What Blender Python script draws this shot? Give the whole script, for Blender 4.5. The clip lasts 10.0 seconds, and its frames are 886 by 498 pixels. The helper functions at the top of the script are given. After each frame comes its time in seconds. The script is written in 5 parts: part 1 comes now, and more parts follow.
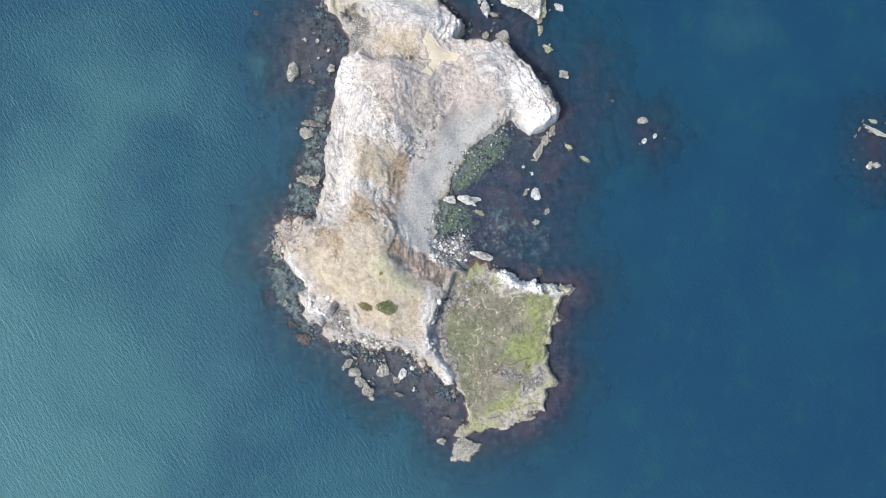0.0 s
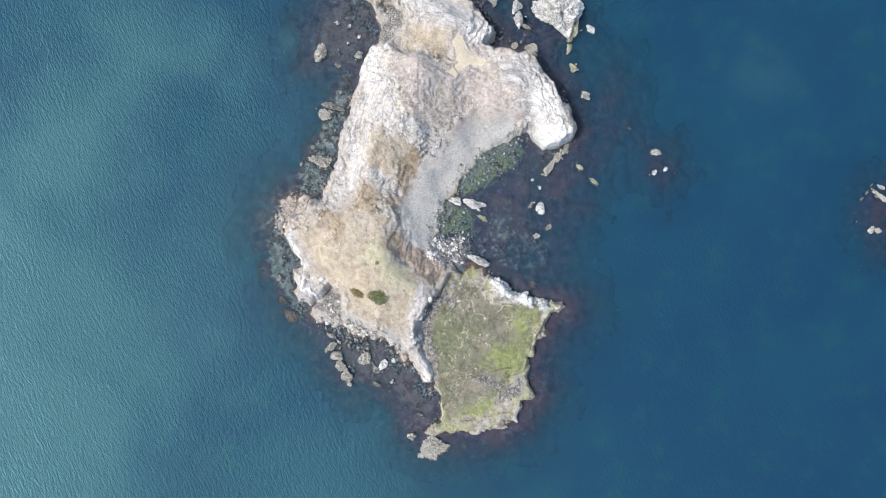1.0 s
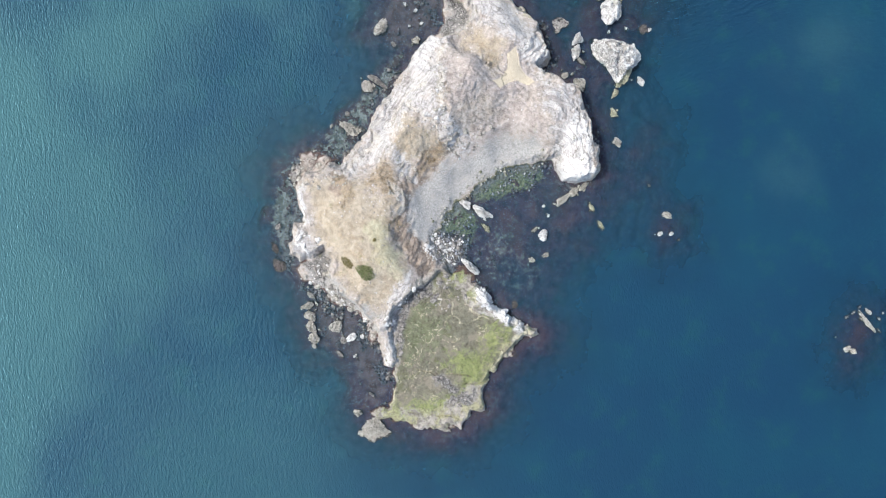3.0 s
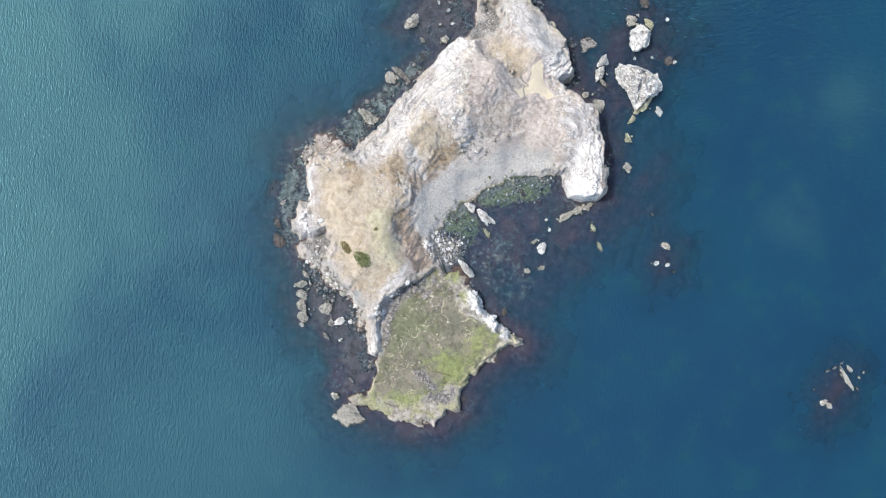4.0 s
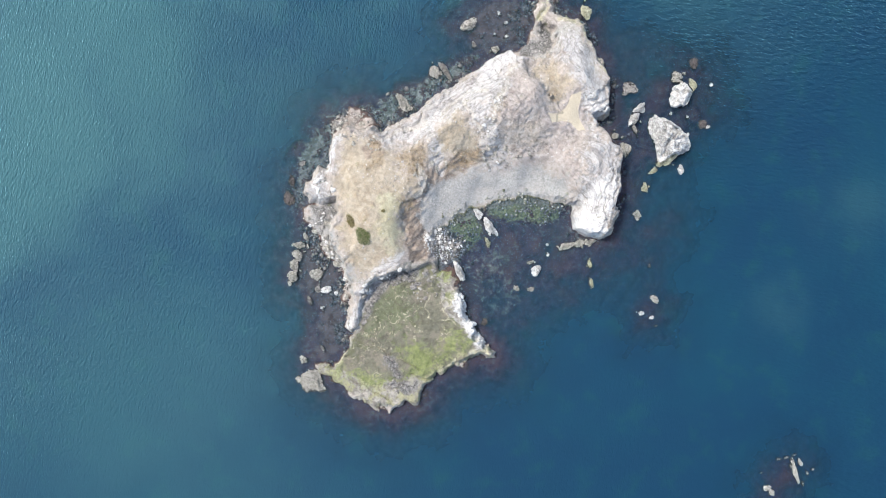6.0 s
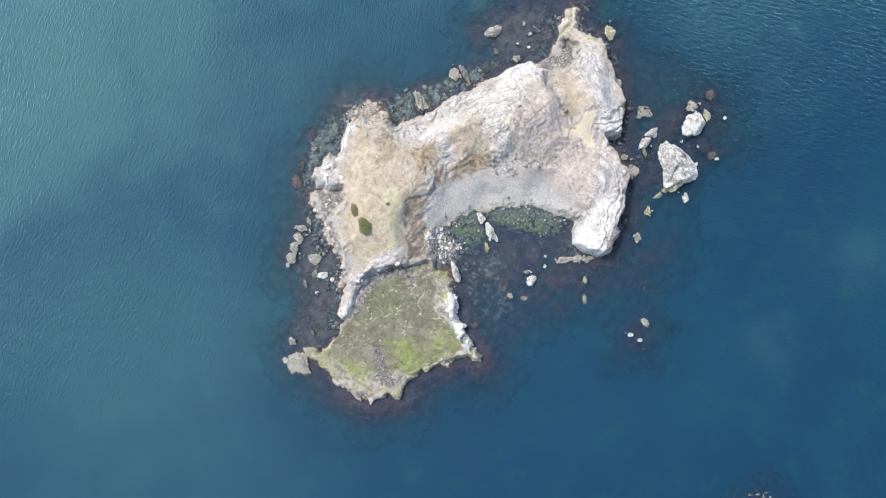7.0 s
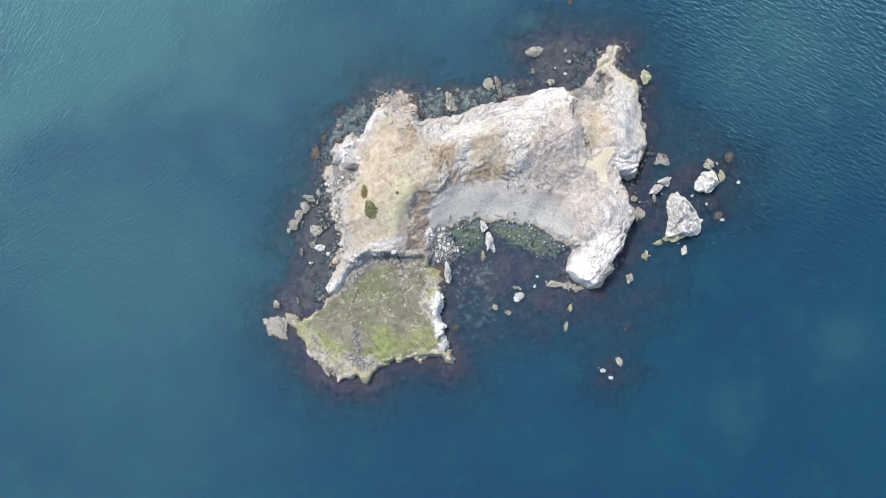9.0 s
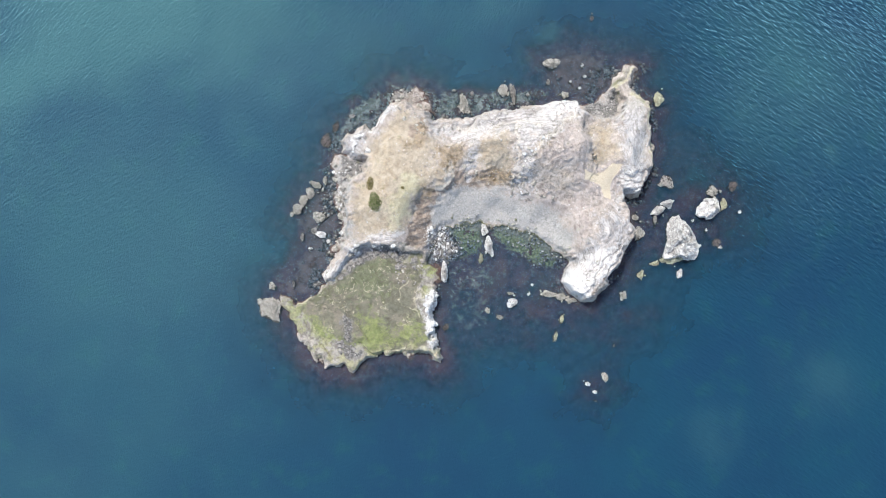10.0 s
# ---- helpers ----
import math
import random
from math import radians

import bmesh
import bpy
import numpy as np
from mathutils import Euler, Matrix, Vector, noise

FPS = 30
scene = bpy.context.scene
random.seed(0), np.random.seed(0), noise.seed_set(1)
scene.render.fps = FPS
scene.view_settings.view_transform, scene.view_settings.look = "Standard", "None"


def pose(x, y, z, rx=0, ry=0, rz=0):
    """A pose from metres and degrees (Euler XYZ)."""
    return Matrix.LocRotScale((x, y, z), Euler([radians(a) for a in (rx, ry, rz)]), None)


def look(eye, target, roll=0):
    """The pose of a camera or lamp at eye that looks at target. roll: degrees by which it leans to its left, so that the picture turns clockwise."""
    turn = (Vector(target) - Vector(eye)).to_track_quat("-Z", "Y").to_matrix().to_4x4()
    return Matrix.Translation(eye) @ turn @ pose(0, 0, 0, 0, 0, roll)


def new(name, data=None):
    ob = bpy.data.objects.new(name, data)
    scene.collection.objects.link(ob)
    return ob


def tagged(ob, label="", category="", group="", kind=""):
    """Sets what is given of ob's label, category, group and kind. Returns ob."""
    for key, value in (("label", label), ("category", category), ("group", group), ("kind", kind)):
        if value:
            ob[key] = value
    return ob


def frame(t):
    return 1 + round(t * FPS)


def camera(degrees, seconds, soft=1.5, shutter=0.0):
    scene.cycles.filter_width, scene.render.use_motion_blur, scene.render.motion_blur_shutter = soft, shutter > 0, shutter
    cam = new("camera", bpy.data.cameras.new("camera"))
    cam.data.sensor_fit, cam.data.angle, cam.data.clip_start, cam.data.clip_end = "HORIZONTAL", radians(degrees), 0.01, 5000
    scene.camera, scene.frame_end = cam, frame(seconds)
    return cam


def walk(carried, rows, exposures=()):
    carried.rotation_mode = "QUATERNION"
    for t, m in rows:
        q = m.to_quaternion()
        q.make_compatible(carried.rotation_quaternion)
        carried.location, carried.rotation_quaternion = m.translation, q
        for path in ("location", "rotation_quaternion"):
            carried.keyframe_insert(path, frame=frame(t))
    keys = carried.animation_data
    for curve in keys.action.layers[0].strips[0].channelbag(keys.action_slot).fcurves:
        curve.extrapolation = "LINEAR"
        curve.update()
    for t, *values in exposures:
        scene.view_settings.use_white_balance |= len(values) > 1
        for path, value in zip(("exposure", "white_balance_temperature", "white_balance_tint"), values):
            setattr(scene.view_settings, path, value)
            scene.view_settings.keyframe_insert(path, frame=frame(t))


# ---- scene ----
# ---------------------------------------------------------------- camera and path
cam = camera(70, 10.0, soft=1.0)
walk(cam, [
    (0, pose(-0.5, 18.06, 226.23, -.39, -.74, -73.13)),
    (0.5, pose(-.73, 17.75, 227.37, -.39, -.75, -68.75)),
    (1, pose(-.95, 17.44, 228.52, -.38, -.71, -64.52)),
    (1.5, pose(-1.17, 17.1, 229.67, -.4, -.7, -60.53)),
    (2, pose(-1.39, 16.72, 230.82, -.4, -.7, -56.21)),
    (2.5, pose(-1.64, 16.33, 232.02, -.42, -.69, -51.97)),
    (4, pose(-2.38, 15, 235.76, -.4, -.67, -39.55)),
    (4.5, pose(-2.53, 14.36, 237, -.36, -.62, -35.69)),
    (5, pose(-2.53, 13.5, 238.25, -.27, -.56, -31.87)),
    (5.5, pose(-2.41, 12.42, 239.5, -.13, -.39, -28.37)),
    (7, pose(-1.64, 8.49, 243.18, .56, .05, -18.3)),
    (7.5, pose(-1.33, 7.12, 244.37, .84, .11, -15.15)),
    (8, pose(-1.01, 5.72, 245.52, 1.13, .15, -11.96)),
    (8.5, pose(-.72, 4.3, 246.63, 1.44, .16, -8.86)),
    (9, pose(-.46, 2.87, 247.73, 1.73, .12, -5.82)),
    (9.5, pose(-.22, 1.44, 248.86, 2.02, .05, -2.9)),
    (10, pose(0, 0, 250, 2.29, -.04, 0)),
], exposures=[(0.0, 0.96, 6720, 7), (10.0, 1.0, 6720, 7)])

# ---------------------------------------------------------------- sky and sun
SUN_AZIMUTH, SUN_HEIGHT = 125.0, 56.0  # degrees from +x towards +y, and above the horizon
world = bpy.data.worlds.new("sky")
scene.world = world
world.use_nodes = True
sky = world.node_tree.nodes.new("ShaderNodeTexSky")
sky.sky_type, sky.sun_disc = "NISHITA", False
sky.sun_elevation, sky.sun_rotation = radians(SUN_HEIGHT), radians(90 - SUN_AZIMUTH)
sky.air_density, sky.dust_density = 1.0, 2.5
back = world.node_tree.nodes["Background"]
back.inputs["Strength"].default_value = 0.15
world.node_tree.links.new(sky.outputs[0], back.inputs["Color"])
sun = new("sun", bpy.data.lights.new("sun", "SUN"))
sun.data.energy, sun.data.angle, sun.data.color = 2.1, radians(7.0), (1.0, 0.96, 0.91)
a, e = radians(SUN_AZIMUTH), radians(SUN_HEIGHT)
sun.matrix_world = look((200 * math.cos(a), 200 * math.sin(a), 300), (200 * math.cos(a) - math.cos(a) * math.cos(e),
                        200 * math.sin(a) - math.sin(a) * math.cos(e), 300 - math.sin(e)))


# ---------------------------------------------------------------- materials
class Nodes:
    """A short way to write node materials."""

    def __init__(self, name):
        self.mat = bpy.data.materials.new(name)
        self.mat.use_nodes = True
        self.tree = self.mat.node_tree
        self.tree.nodes.clear()
        self.out = self.tree.nodes.new("ShaderNodeOutputMaterial")
        self.geo = self.tree.nodes.new("ShaderNodeNewGeometry").outputs["Position"]

    def put(self, socket, value):
        if isinstance(value, bpy.types.NodeSocket):
            self.tree.links.new(value, socket)
        elif isinstance(value, tuple) and len(value) == 3 and socket.type == "RGBA":
            socket.default_value = (*value, 1.0)
        else:
            socket.default_value = value

    def node(self, kind, out=0, **inputs):
        n = self.tree.nodes.new(kind)
        for key, value in inputs.items():
            self.put(n.inputs[key.replace("_", " ")], value)
        return n.outputs[out]

    def attr(self, name):
        n = self.tree.nodes.new("ShaderNodeAttribute")
        n.attribute_name = name
        return n.outputs["Fac"]

    def noise(self, size, detail=4.0, rough=0.6, at=None, distort=0.0):
        return self.node("ShaderNodeTexNoise", Vector=self.geo if at is None else at, Scale=1.0 / size, Detail=detail,
                         Roughness=rough, Distortion=distort)

    def cells(self, size, at=None, feature="F1", out="Distance", chance=1.0):
        n = self.tree.nodes.new("ShaderNodeTexVoronoi")
        n.feature = feature
        self.put(n.inputs["Vector"], self.geo if at is None else at)
        self.put(n.inputs["Scale"], 1.0 / size)
        self.put(n.inputs["Randomness"], chance)
        return n.outputs[out]

    def stretched(self, long, wide, turn=0.0):
        """The place, drawn out so many times along a direction (degrees from +x) and across it."""
        n = self.tree.nodes.new("ShaderNodeMapping")
        n.vector_type = "TEXTURE"
        n.inputs["Scale"].default_value = (long, wide, 1.0)
        n.inputs["Rotation"].default_value = (0, 0, radians(turn))
        self.put(n.inputs["Vector"], self.geo)
        return n.outputs[0]

    def span(self, value, lo, hi, to_lo=0.0, to_hi=1.0):
        n = self.tree.nodes.new("ShaderNodeMapRange")
        n.interpolation_type = "SMOOTHSTEP"
        for i, v in enumerate((value, lo, hi, to_lo, to_hi)):
            self.put(n.inputs[i], v)
        return n.outputs[0]

    def calc(self, op, a, b=0.0):
        n = self.tree.nodes.new("ShaderNodeMath")
        n.operation = op
        self.put(n.inputs[0], a)
        self.put(n.inputs[1], b)
        return n.outputs[0]

    def mix(self, fac, a, b, blend="MIX"):
        n = self.tree.nodes.new("ShaderNodeMix")
        n.data_type, n.blend_type = "RGBA", blend
        self.put(n.inputs["Factor"], fac)
        self.put(n.inputs[6], a)
        self.put(n.inputs[7], b)
        return n.outputs[2]

    def bump(self, height, depth, strength=1.0, normal=None):
        n = self.tree.nodes.new("ShaderNodeBump")
        self.put(n.inputs["Height"], height)
        self.put(n.inputs["Distance"], depth)
        self.put(n.inputs["Strength"], strength)
        if normal is not None:
            self.put(n.inputs["Normal"], normal)
        return n.outputs[0]

    def surface(self, color, rough=0.9, normal=None, spec=0.3):
        n = self.tree.nodes.new("ShaderNodeBsdfPrincipled")
        self.put(n.inputs["Base Color"], color)
        self.put(n.inputs["Roughness"], rough)
        self.put(n.inputs["Specular IOR Level"], spec)
        if normal is not None:
            self.put(n.inputs["Normal"], normal)
        self.put(self.out.inputs["Surface"], n.outputs[0])
        return self.mat


def land_material():
    m = Nodes("island_ground")
    fine, mid, wide = m.noise(0.45, 6, 0.75), m.noise(2.0, 6, 0.7), m.noise(9.0, 5, 0.65)
    patch, speck, grit = m.noise(4.5, 6, 0.72), m.noise(0.8, 3, 0.8), m.noise(0.22, 3, 0.8)
    fray = m.calc("ADD", m.calc("MULTIPLY", m.calc("SUBTRACT", patch, 0.5), 2.8), m.calc("MULTIPLY", m.calc("SUBTRACT", mid, 0.5), 1.8))
    fray = m.calc("ADD", fray, m.calc("MULTIPLY", m.calc("SUBTRACT", fine, 0.5), 1.3))

    def edge(name, wander=1.0, soft=0.3):
        # the plan's edge of a cover, frayed by three sizes of noise
        return m.span(m.calc("ADD", m.attr(name), m.calc("MULTIPLY", fray, wander)), 0.5 - soft, 0.5 + soft)

    def pair(by, lo, hi, dark, light):
        return m.mix(m.span(by, lo, hi), dark, light)

    color = pair(mid, 0.32, 0.66, (0.27, 0.235, 0.208), (0.43, 0.392, 0.36))
    color = m.mix(m.span(patch, 0.5, 0.68), color, (0.40, 0.36, 0.33))
    color = m.mix(m.calc("MULTIPLY", m.span(wide, 0.5, 0.64), 0.55), color, (0.365, 0.315, 0.255))
    earth = pair(mid, 0.3, 0.7, (0.28, 0.244, 0.228), (0.405, 0.366, 0.345))
    color = m.mix(m.calc("MULTIPLY", edge("bare_earth"), 0.9), color, earth)
    dry = pair(mid, 0.34, 0.66, (0.25, 0.21, 0.155), (0.375, 0.328, 0.258))
    dry = m.mix(m.calc("MULTIPLY", m.span(patch, 0.48, 0.66), 0.7), dry, (0.325, 0.25, 0.165))
    dry = m.mix(m.calc("MULTIPLY", m.span(wide, 0.5, 0.62), 0.6), dry, (0.375, 0.335, 0.275))
    color = m.mix(m.calc("MULTIPLY", edge("dry_grass", 1.1), 0.9), color, dry)
    scarp = pair(mid, 0.32, 0.66, (0.15, 0.12, 0.10), (0.285, 0.235, 0.195))
    color = m.mix(m.calc("MULTIPLY", edge("scarp", 0.6), 0.95), color, scarp)
    brown = pair(fine, 0.35, 0.65, (0.21, 0.165, 0.12), (0.36, 0.295, 0.21))
    color = m.mix(m.calc("MULTIPLY", edge("brown_scrub"), 0.85), color, brown)
    low = pair(mid, 0.36, 0.6, (0.14, 0.13, 0.118), (0.31, 0.293, 0.262))
    low = m.mix(m.calc("MULTIPLY", m.span(patch, 0.48, 0.58), 0.7), low, (0.165, 0.175, 0.085))
    color = m.mix(m.calc("MULTIPLY", edge("margin", 0.5), 0.9), color, low)
    along = m.node("ShaderNodeSeparateXYZ", 0, Vector=m.geo)
    layers = m.node("ShaderNodeCombineXYZ", X=m.calc("ADD", m.calc("MULTIPLY", m.attr("shore"), 1.3), m.calc("MULTIPLY", mid, 1.6)),
                    Y=m.calc("MULTIPLY", along, 0.10))
    bed = m.noise(1.0, 4, 0.65, layers)
    white = pair(bed, 0.38, 0.56, (0.285, 0.27, 0.265), (0.445, 0.433, 0.428))
    ash = pair(patch, 0.35, 0.65, (0.30, 0.29, 0.265), (0.395, 0.385, 0.36))
    color = m.mix(m.calc("MULTIPLY", edge("ash", 0.7), 0.92), color, ash)
    white = m.mix(m.span(mid, 0.54, 0.74), white, (0.46, 0.447, 0.44))
    white = m.mix(m.calc("MULTIPLY", m.span(patch, 0.46, 0.34), 0.55), white, (0.36, 0.32, 0.29))
    color = m.mix(m.calc("MULTIPLY", edge("guano"), 0.95), color, white)
    bright = m.mix(m.span(bed, 0.36, 0.52), (0.38, 0.365, 0.36), (0.585, 0.575, 0.565))
    color = m.mix(m.calc("MULTIPLY", edge("bright", 0.8), 0.9), color, bright)
    stones = m.cells(0.42, out="Color")
    pebble = pair(stones, 0.05, 0.95, (0.23, 0.23, 0.225), (0.38, 0.38, 0.37))
    pebble = m.mix(m.span(patch, 0.4, 0.7), pebble, (0.35, 0.335, 0.32))
    color = m.mix(edge("pebbles", 0.8), color, pebble)
    sand = pair(fine, 0.3, 0.7, (0.43, 0.375, 0.285), (0.475, 0.42, 0.325))
    color = m.mix(m.calc("MULTIPLY", edge("sand", 0.15, 0.15), 0.9), color, sand)
    pale = pair(mid, 0.3, 0.7, (0.33, 0.335, 0.21), (0.42, 0.415, 0.285))
    color = m.mix(m.calc("MULTIPLY", edge("pale_grass", 0.9), 0.5), color, pale)
    # the low platform: olive turf, grey rock, bright algae in the hollows, pale crusts along the steps
    turf = pair(mid, 0.34, 0.66, (0.112, 0.11, 0.08), (0.158, 0.153, 0.12))
    turf = m.mix(m.calc("MULTIPLY", m.span(m.noise(6.5, 5, 0.62), 0.47, 0.55), 0.9), turf, (0.175, 0.158, 0.128))
    turf = m.mix(m.calc("MULTIPLY", m.span(m.noise(5.0, 5, 0.65, distort=0.5), 0.55, 0.62), 0.7), turf, (0.098, 0.106, 0.06))
    turf = m.mix(m.calc("MULTIPLY", m.span(m.noise(1.7, 4, 0.6), 0.6, 0.68), m.span(wide, 0.42, 0.6, 0.1, 0.8)), turf, (0.30, 0.28, 0.20))
    turf = m.mix(m.calc("MULTIPLY", edge("moss", 1.4, 0.5), 0.7), turf, pair(mid, 0.3, 0.7, (0.092, 0.112, 0.06), (0.135, 0.158, 0.092)))
    # curling crusts left by old puddles
    ring = m.calc("ABSOLUTE", m.calc("SUBTRACT", m.noise(2.3, 2, 0.5, distort=1.1), 0.6))
    turf = m.mix(m.calc("MULTIPLY", m.span(ring, 0.035, 0.008), m.span(m.noise(6.0, 3, 0.6), 0.46, 0.56, 0.0, 0.9)), turf, (0.37, 0.345, 0.26))
    color = m.mix(edge("turf", 0.6, 0.2), color, turf)
    green = pair(mid, 0.3, 0.7, (0.13, 0.16, 0.055), (0.215, 0.245, 0.1))
    color = m.mix(m.calc("MULTIPLY", edge("algae", 1.3, 0.5), 0.85), color, green)
    yellow = pair(fine, 0.3, 0.7, (0.25, 0.24, 0.14), (0.40, 0.38, 0.26))
    color = m.mix(m.calc("MULTIPLY", edge("crust", 1.6), m.span(patch, 0.44, 0.58, 0.0, 0.65)), color, yellow)
    rim = pair(fine, 0.3, 0.7, (0.36, 0.335, 0.23), (0.52, 0.49, 0.37))
    color = m.mix(m.calc("MULTIPLY", edge("rim", 0.45, 0.25), m.span(patch, 0.40, 0.56, 0.5, 0.95)), color, rim)
    lip = pair(fine, 0.3, 0.7, (0.40, 0.37, 0.33), (0.53, 0.505, 0.47))
    color = m.mix(m.calc("MULTIPLY", edge("lip", 0.7), 0.75), color, lip)
    # dark rock; below the knoll's cliff it also carries painted shade
    dark = pair(fine, 0.38, 0.64, (0.035, 0.034, 0.033), (0.27, 0.265, 0.26))
    color = m.mix(edge("dark_rock_and_shade", 0.7), color, dark)
    slime = pair(fine, 0.35, 0.65, (0.08, 0.085, 0.045), (0.22, 0.21, 0.125))
    color = m.mix(edge("slime", 0.8), color, slime)
    wet = pair(mid, 0.3, 0.7, (0.05, 0.035, 0.035), (0.12, 0.075, 0.065))
    color = m.mix(m.span(m.calc("ADD", m.attr("tide"), m.calc("MULTIPLY", fray, 0.5)), 0.3, 0.75), color, wet)
    soft = m.calc("SUBTRACT", 1.0, m.calc("MULTIPLY", m.calc("MINIMUM", m.calc("MAXIMUM", m.attr("dry_grass"), 0.0), 1.0), 0.65))
    # pale droppings and stones, dark holes and painted shadows of tufts, fine grit
    color = m.mix(m.calc("MULTIPLY", m.calc("MULTIPLY", m.span(speck, 0.62, 0.70), m.span(wide, 0.4, 0.6)), 0.35), color, (0.56, 0.54, 0.51))
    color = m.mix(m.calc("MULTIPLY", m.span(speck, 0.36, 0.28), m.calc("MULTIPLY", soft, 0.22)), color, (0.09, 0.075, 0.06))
    # rills washed down the slopes, pale and dark
    rill = m.noise(1.0, 5, 0.7, m.stretched(0.9, 4.5, 20), 0.6)
    slope = m.calc("MULTIPLY", soft, m.span(m.calc("MAXIMUM", m.calc("MAXIMUM", m.attr("margin"), m.attr("pebbles")), m.attr("sand")), 0.6, 0.2))
    color = m.mix(m.calc("MULTIPLY", m.span(rill, 0.52, 0.66), m.calc("MULTIPLY", slope, 0.22)), color, (0.52, 0.49, 0.46))
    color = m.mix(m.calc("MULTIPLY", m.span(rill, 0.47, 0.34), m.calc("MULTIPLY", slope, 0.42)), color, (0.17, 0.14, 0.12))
    color = m.mix(0.35, color, m.span(grit, 0.3, 0.7, 0.2, 0.8), "OVERLAY")
    # crevices: thin painted-shade lines where a noise crosses its middle, here and there
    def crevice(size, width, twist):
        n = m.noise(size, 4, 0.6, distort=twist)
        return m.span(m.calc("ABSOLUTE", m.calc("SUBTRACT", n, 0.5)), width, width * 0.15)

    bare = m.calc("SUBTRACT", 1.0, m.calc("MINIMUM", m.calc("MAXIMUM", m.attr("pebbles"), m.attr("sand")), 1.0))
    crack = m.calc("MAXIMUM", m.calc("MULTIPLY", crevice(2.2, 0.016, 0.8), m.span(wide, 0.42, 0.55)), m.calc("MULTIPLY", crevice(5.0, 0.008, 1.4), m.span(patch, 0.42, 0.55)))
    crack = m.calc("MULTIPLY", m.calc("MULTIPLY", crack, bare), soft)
    # the cracks' shade goes into the colour; the bump below cuts them too
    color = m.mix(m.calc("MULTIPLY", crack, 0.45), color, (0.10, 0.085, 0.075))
    height = m.calc("ADD", m.calc("MULTIPLY", m.calc("MULTIPLY", mid, 0.5), soft), m.calc("MULTIPLY", m.calc("MULTIPLY", fine, 0.6), soft))
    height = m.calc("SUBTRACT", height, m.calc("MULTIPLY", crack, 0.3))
    height = m.calc("ADD", height, m.calc("MULTIPLY", m.calc("MULTIPLY", bed, m.attr("guano")), 0.35))
    height = m.calc("MULTIPLY", height, m.span(m.attr("sand"), 0.2, 0.8, 1.0, 0.15))
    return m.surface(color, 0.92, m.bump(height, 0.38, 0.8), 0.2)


def seabed_material():
    m = Nodes("seabed")
    mid, wide, fine = m.noise(3.0, 6, 0.7), m.noise(14.0, 5, 0.65), m.noise(0.9, 4, 0.75)
    reef = m.mix(m.span(mid, 0.38, 0.62), (0.045, 0.033, 0.056), (0.105, 0.07, 0.098))
    reef = m.mix(m.calc("MULTIPLY", m.span(wide, 0.5, 0.62), 0.6), reef, (0.12, 0.07, 0.065))
    sand = m.mix(m.span(mid, 0.3, 0.7), (0.05, 0.085, 0.09), (0.10, 0.14, 0.13))
    rock = m.span(m.calc("ADD", m.attr("reef"), m.calc("MULTIPLY", m.calc("SUBTRACT", mid, 0.5), 0.8)), 0.0, 0.9)
    reef = m.mix(m.calc("MULTIPLY", m.attr("shallow"), m.span(mid, 0.3, 0.6)), reef, (0.11, 0.07, 0.078))
    color = m.mix(rock, sand, reef)
    color = m.mix(m.calc("MULTIPLY", m.span(fine, 0.6, 0.72), 0.5), color, (0.22, 0.23, 0.20))
    color = m.mix(m.calc("MULTIPLY", m.span(m.noise(2.2, 5, 0.7), 0.53, 0.66), 0.4), color, (0.17, 0.20, 0.19))
    weed = m.mix(m.span(fine, 0.38, 0.65), (0.10, 0.135, 0.065), (0.38, 0.43, 0.20))
    color = m.mix(m.calc("MULTIPLY", m.span(m.calc("ADD", m.attr("weed"), m.calc("MULTIPLY", m.calc("SUBTRACT", mid, 0.5), 2.2)), 0.2, 0.8), 0.85), color, weed)
    grey = m.mix(m.span(m.noise(1.6, 5, 0.72), 0.44, 0.6), (0.17, 0.18, 0.13), (0.42, 0.425, 0.33))
    color = m.mix(m.span(m.calc("ADD", m.attr("shelf"), m.calc("MULTIPLY", m.calc("SUBTRACT", mid, 0.5), 1.6)), 0.35, 0.65), color, grey)
    mud = m.mix(m.span(mid, 0.35, 0.65), (0.11, 0.085, 0.078), (0.21, 0.165, 0.145))
    color = m.mix(m.calc("MULTIPLY", m.span(m.calc("ADD", m.attr("mud"), m.calc("MULTIPLY", m.calc("SUBTRACT", mid, 0.5), 1.2)), 0.3, 0.9), 0.8), color, mud)
    strand = m.mix(m.span(fine, 0.35, 0.65), (0.15, 0.145, 0.11), (0.34, 0.33, 0.28))
    color = m.mix(m.calc("MULTIPLY", m.span(m.calc("ADD", m.attr("strand"), m.calc("MULTIPLY", m.calc("SUBTRACT", mid, 0.5), 1.4)), 0.3, 0.8), 0.85), color, strand)
    return m.surface(color, 0.95, m.bump(m.calc("ADD", mid, fine), 0.8, 0.7), 0.1)


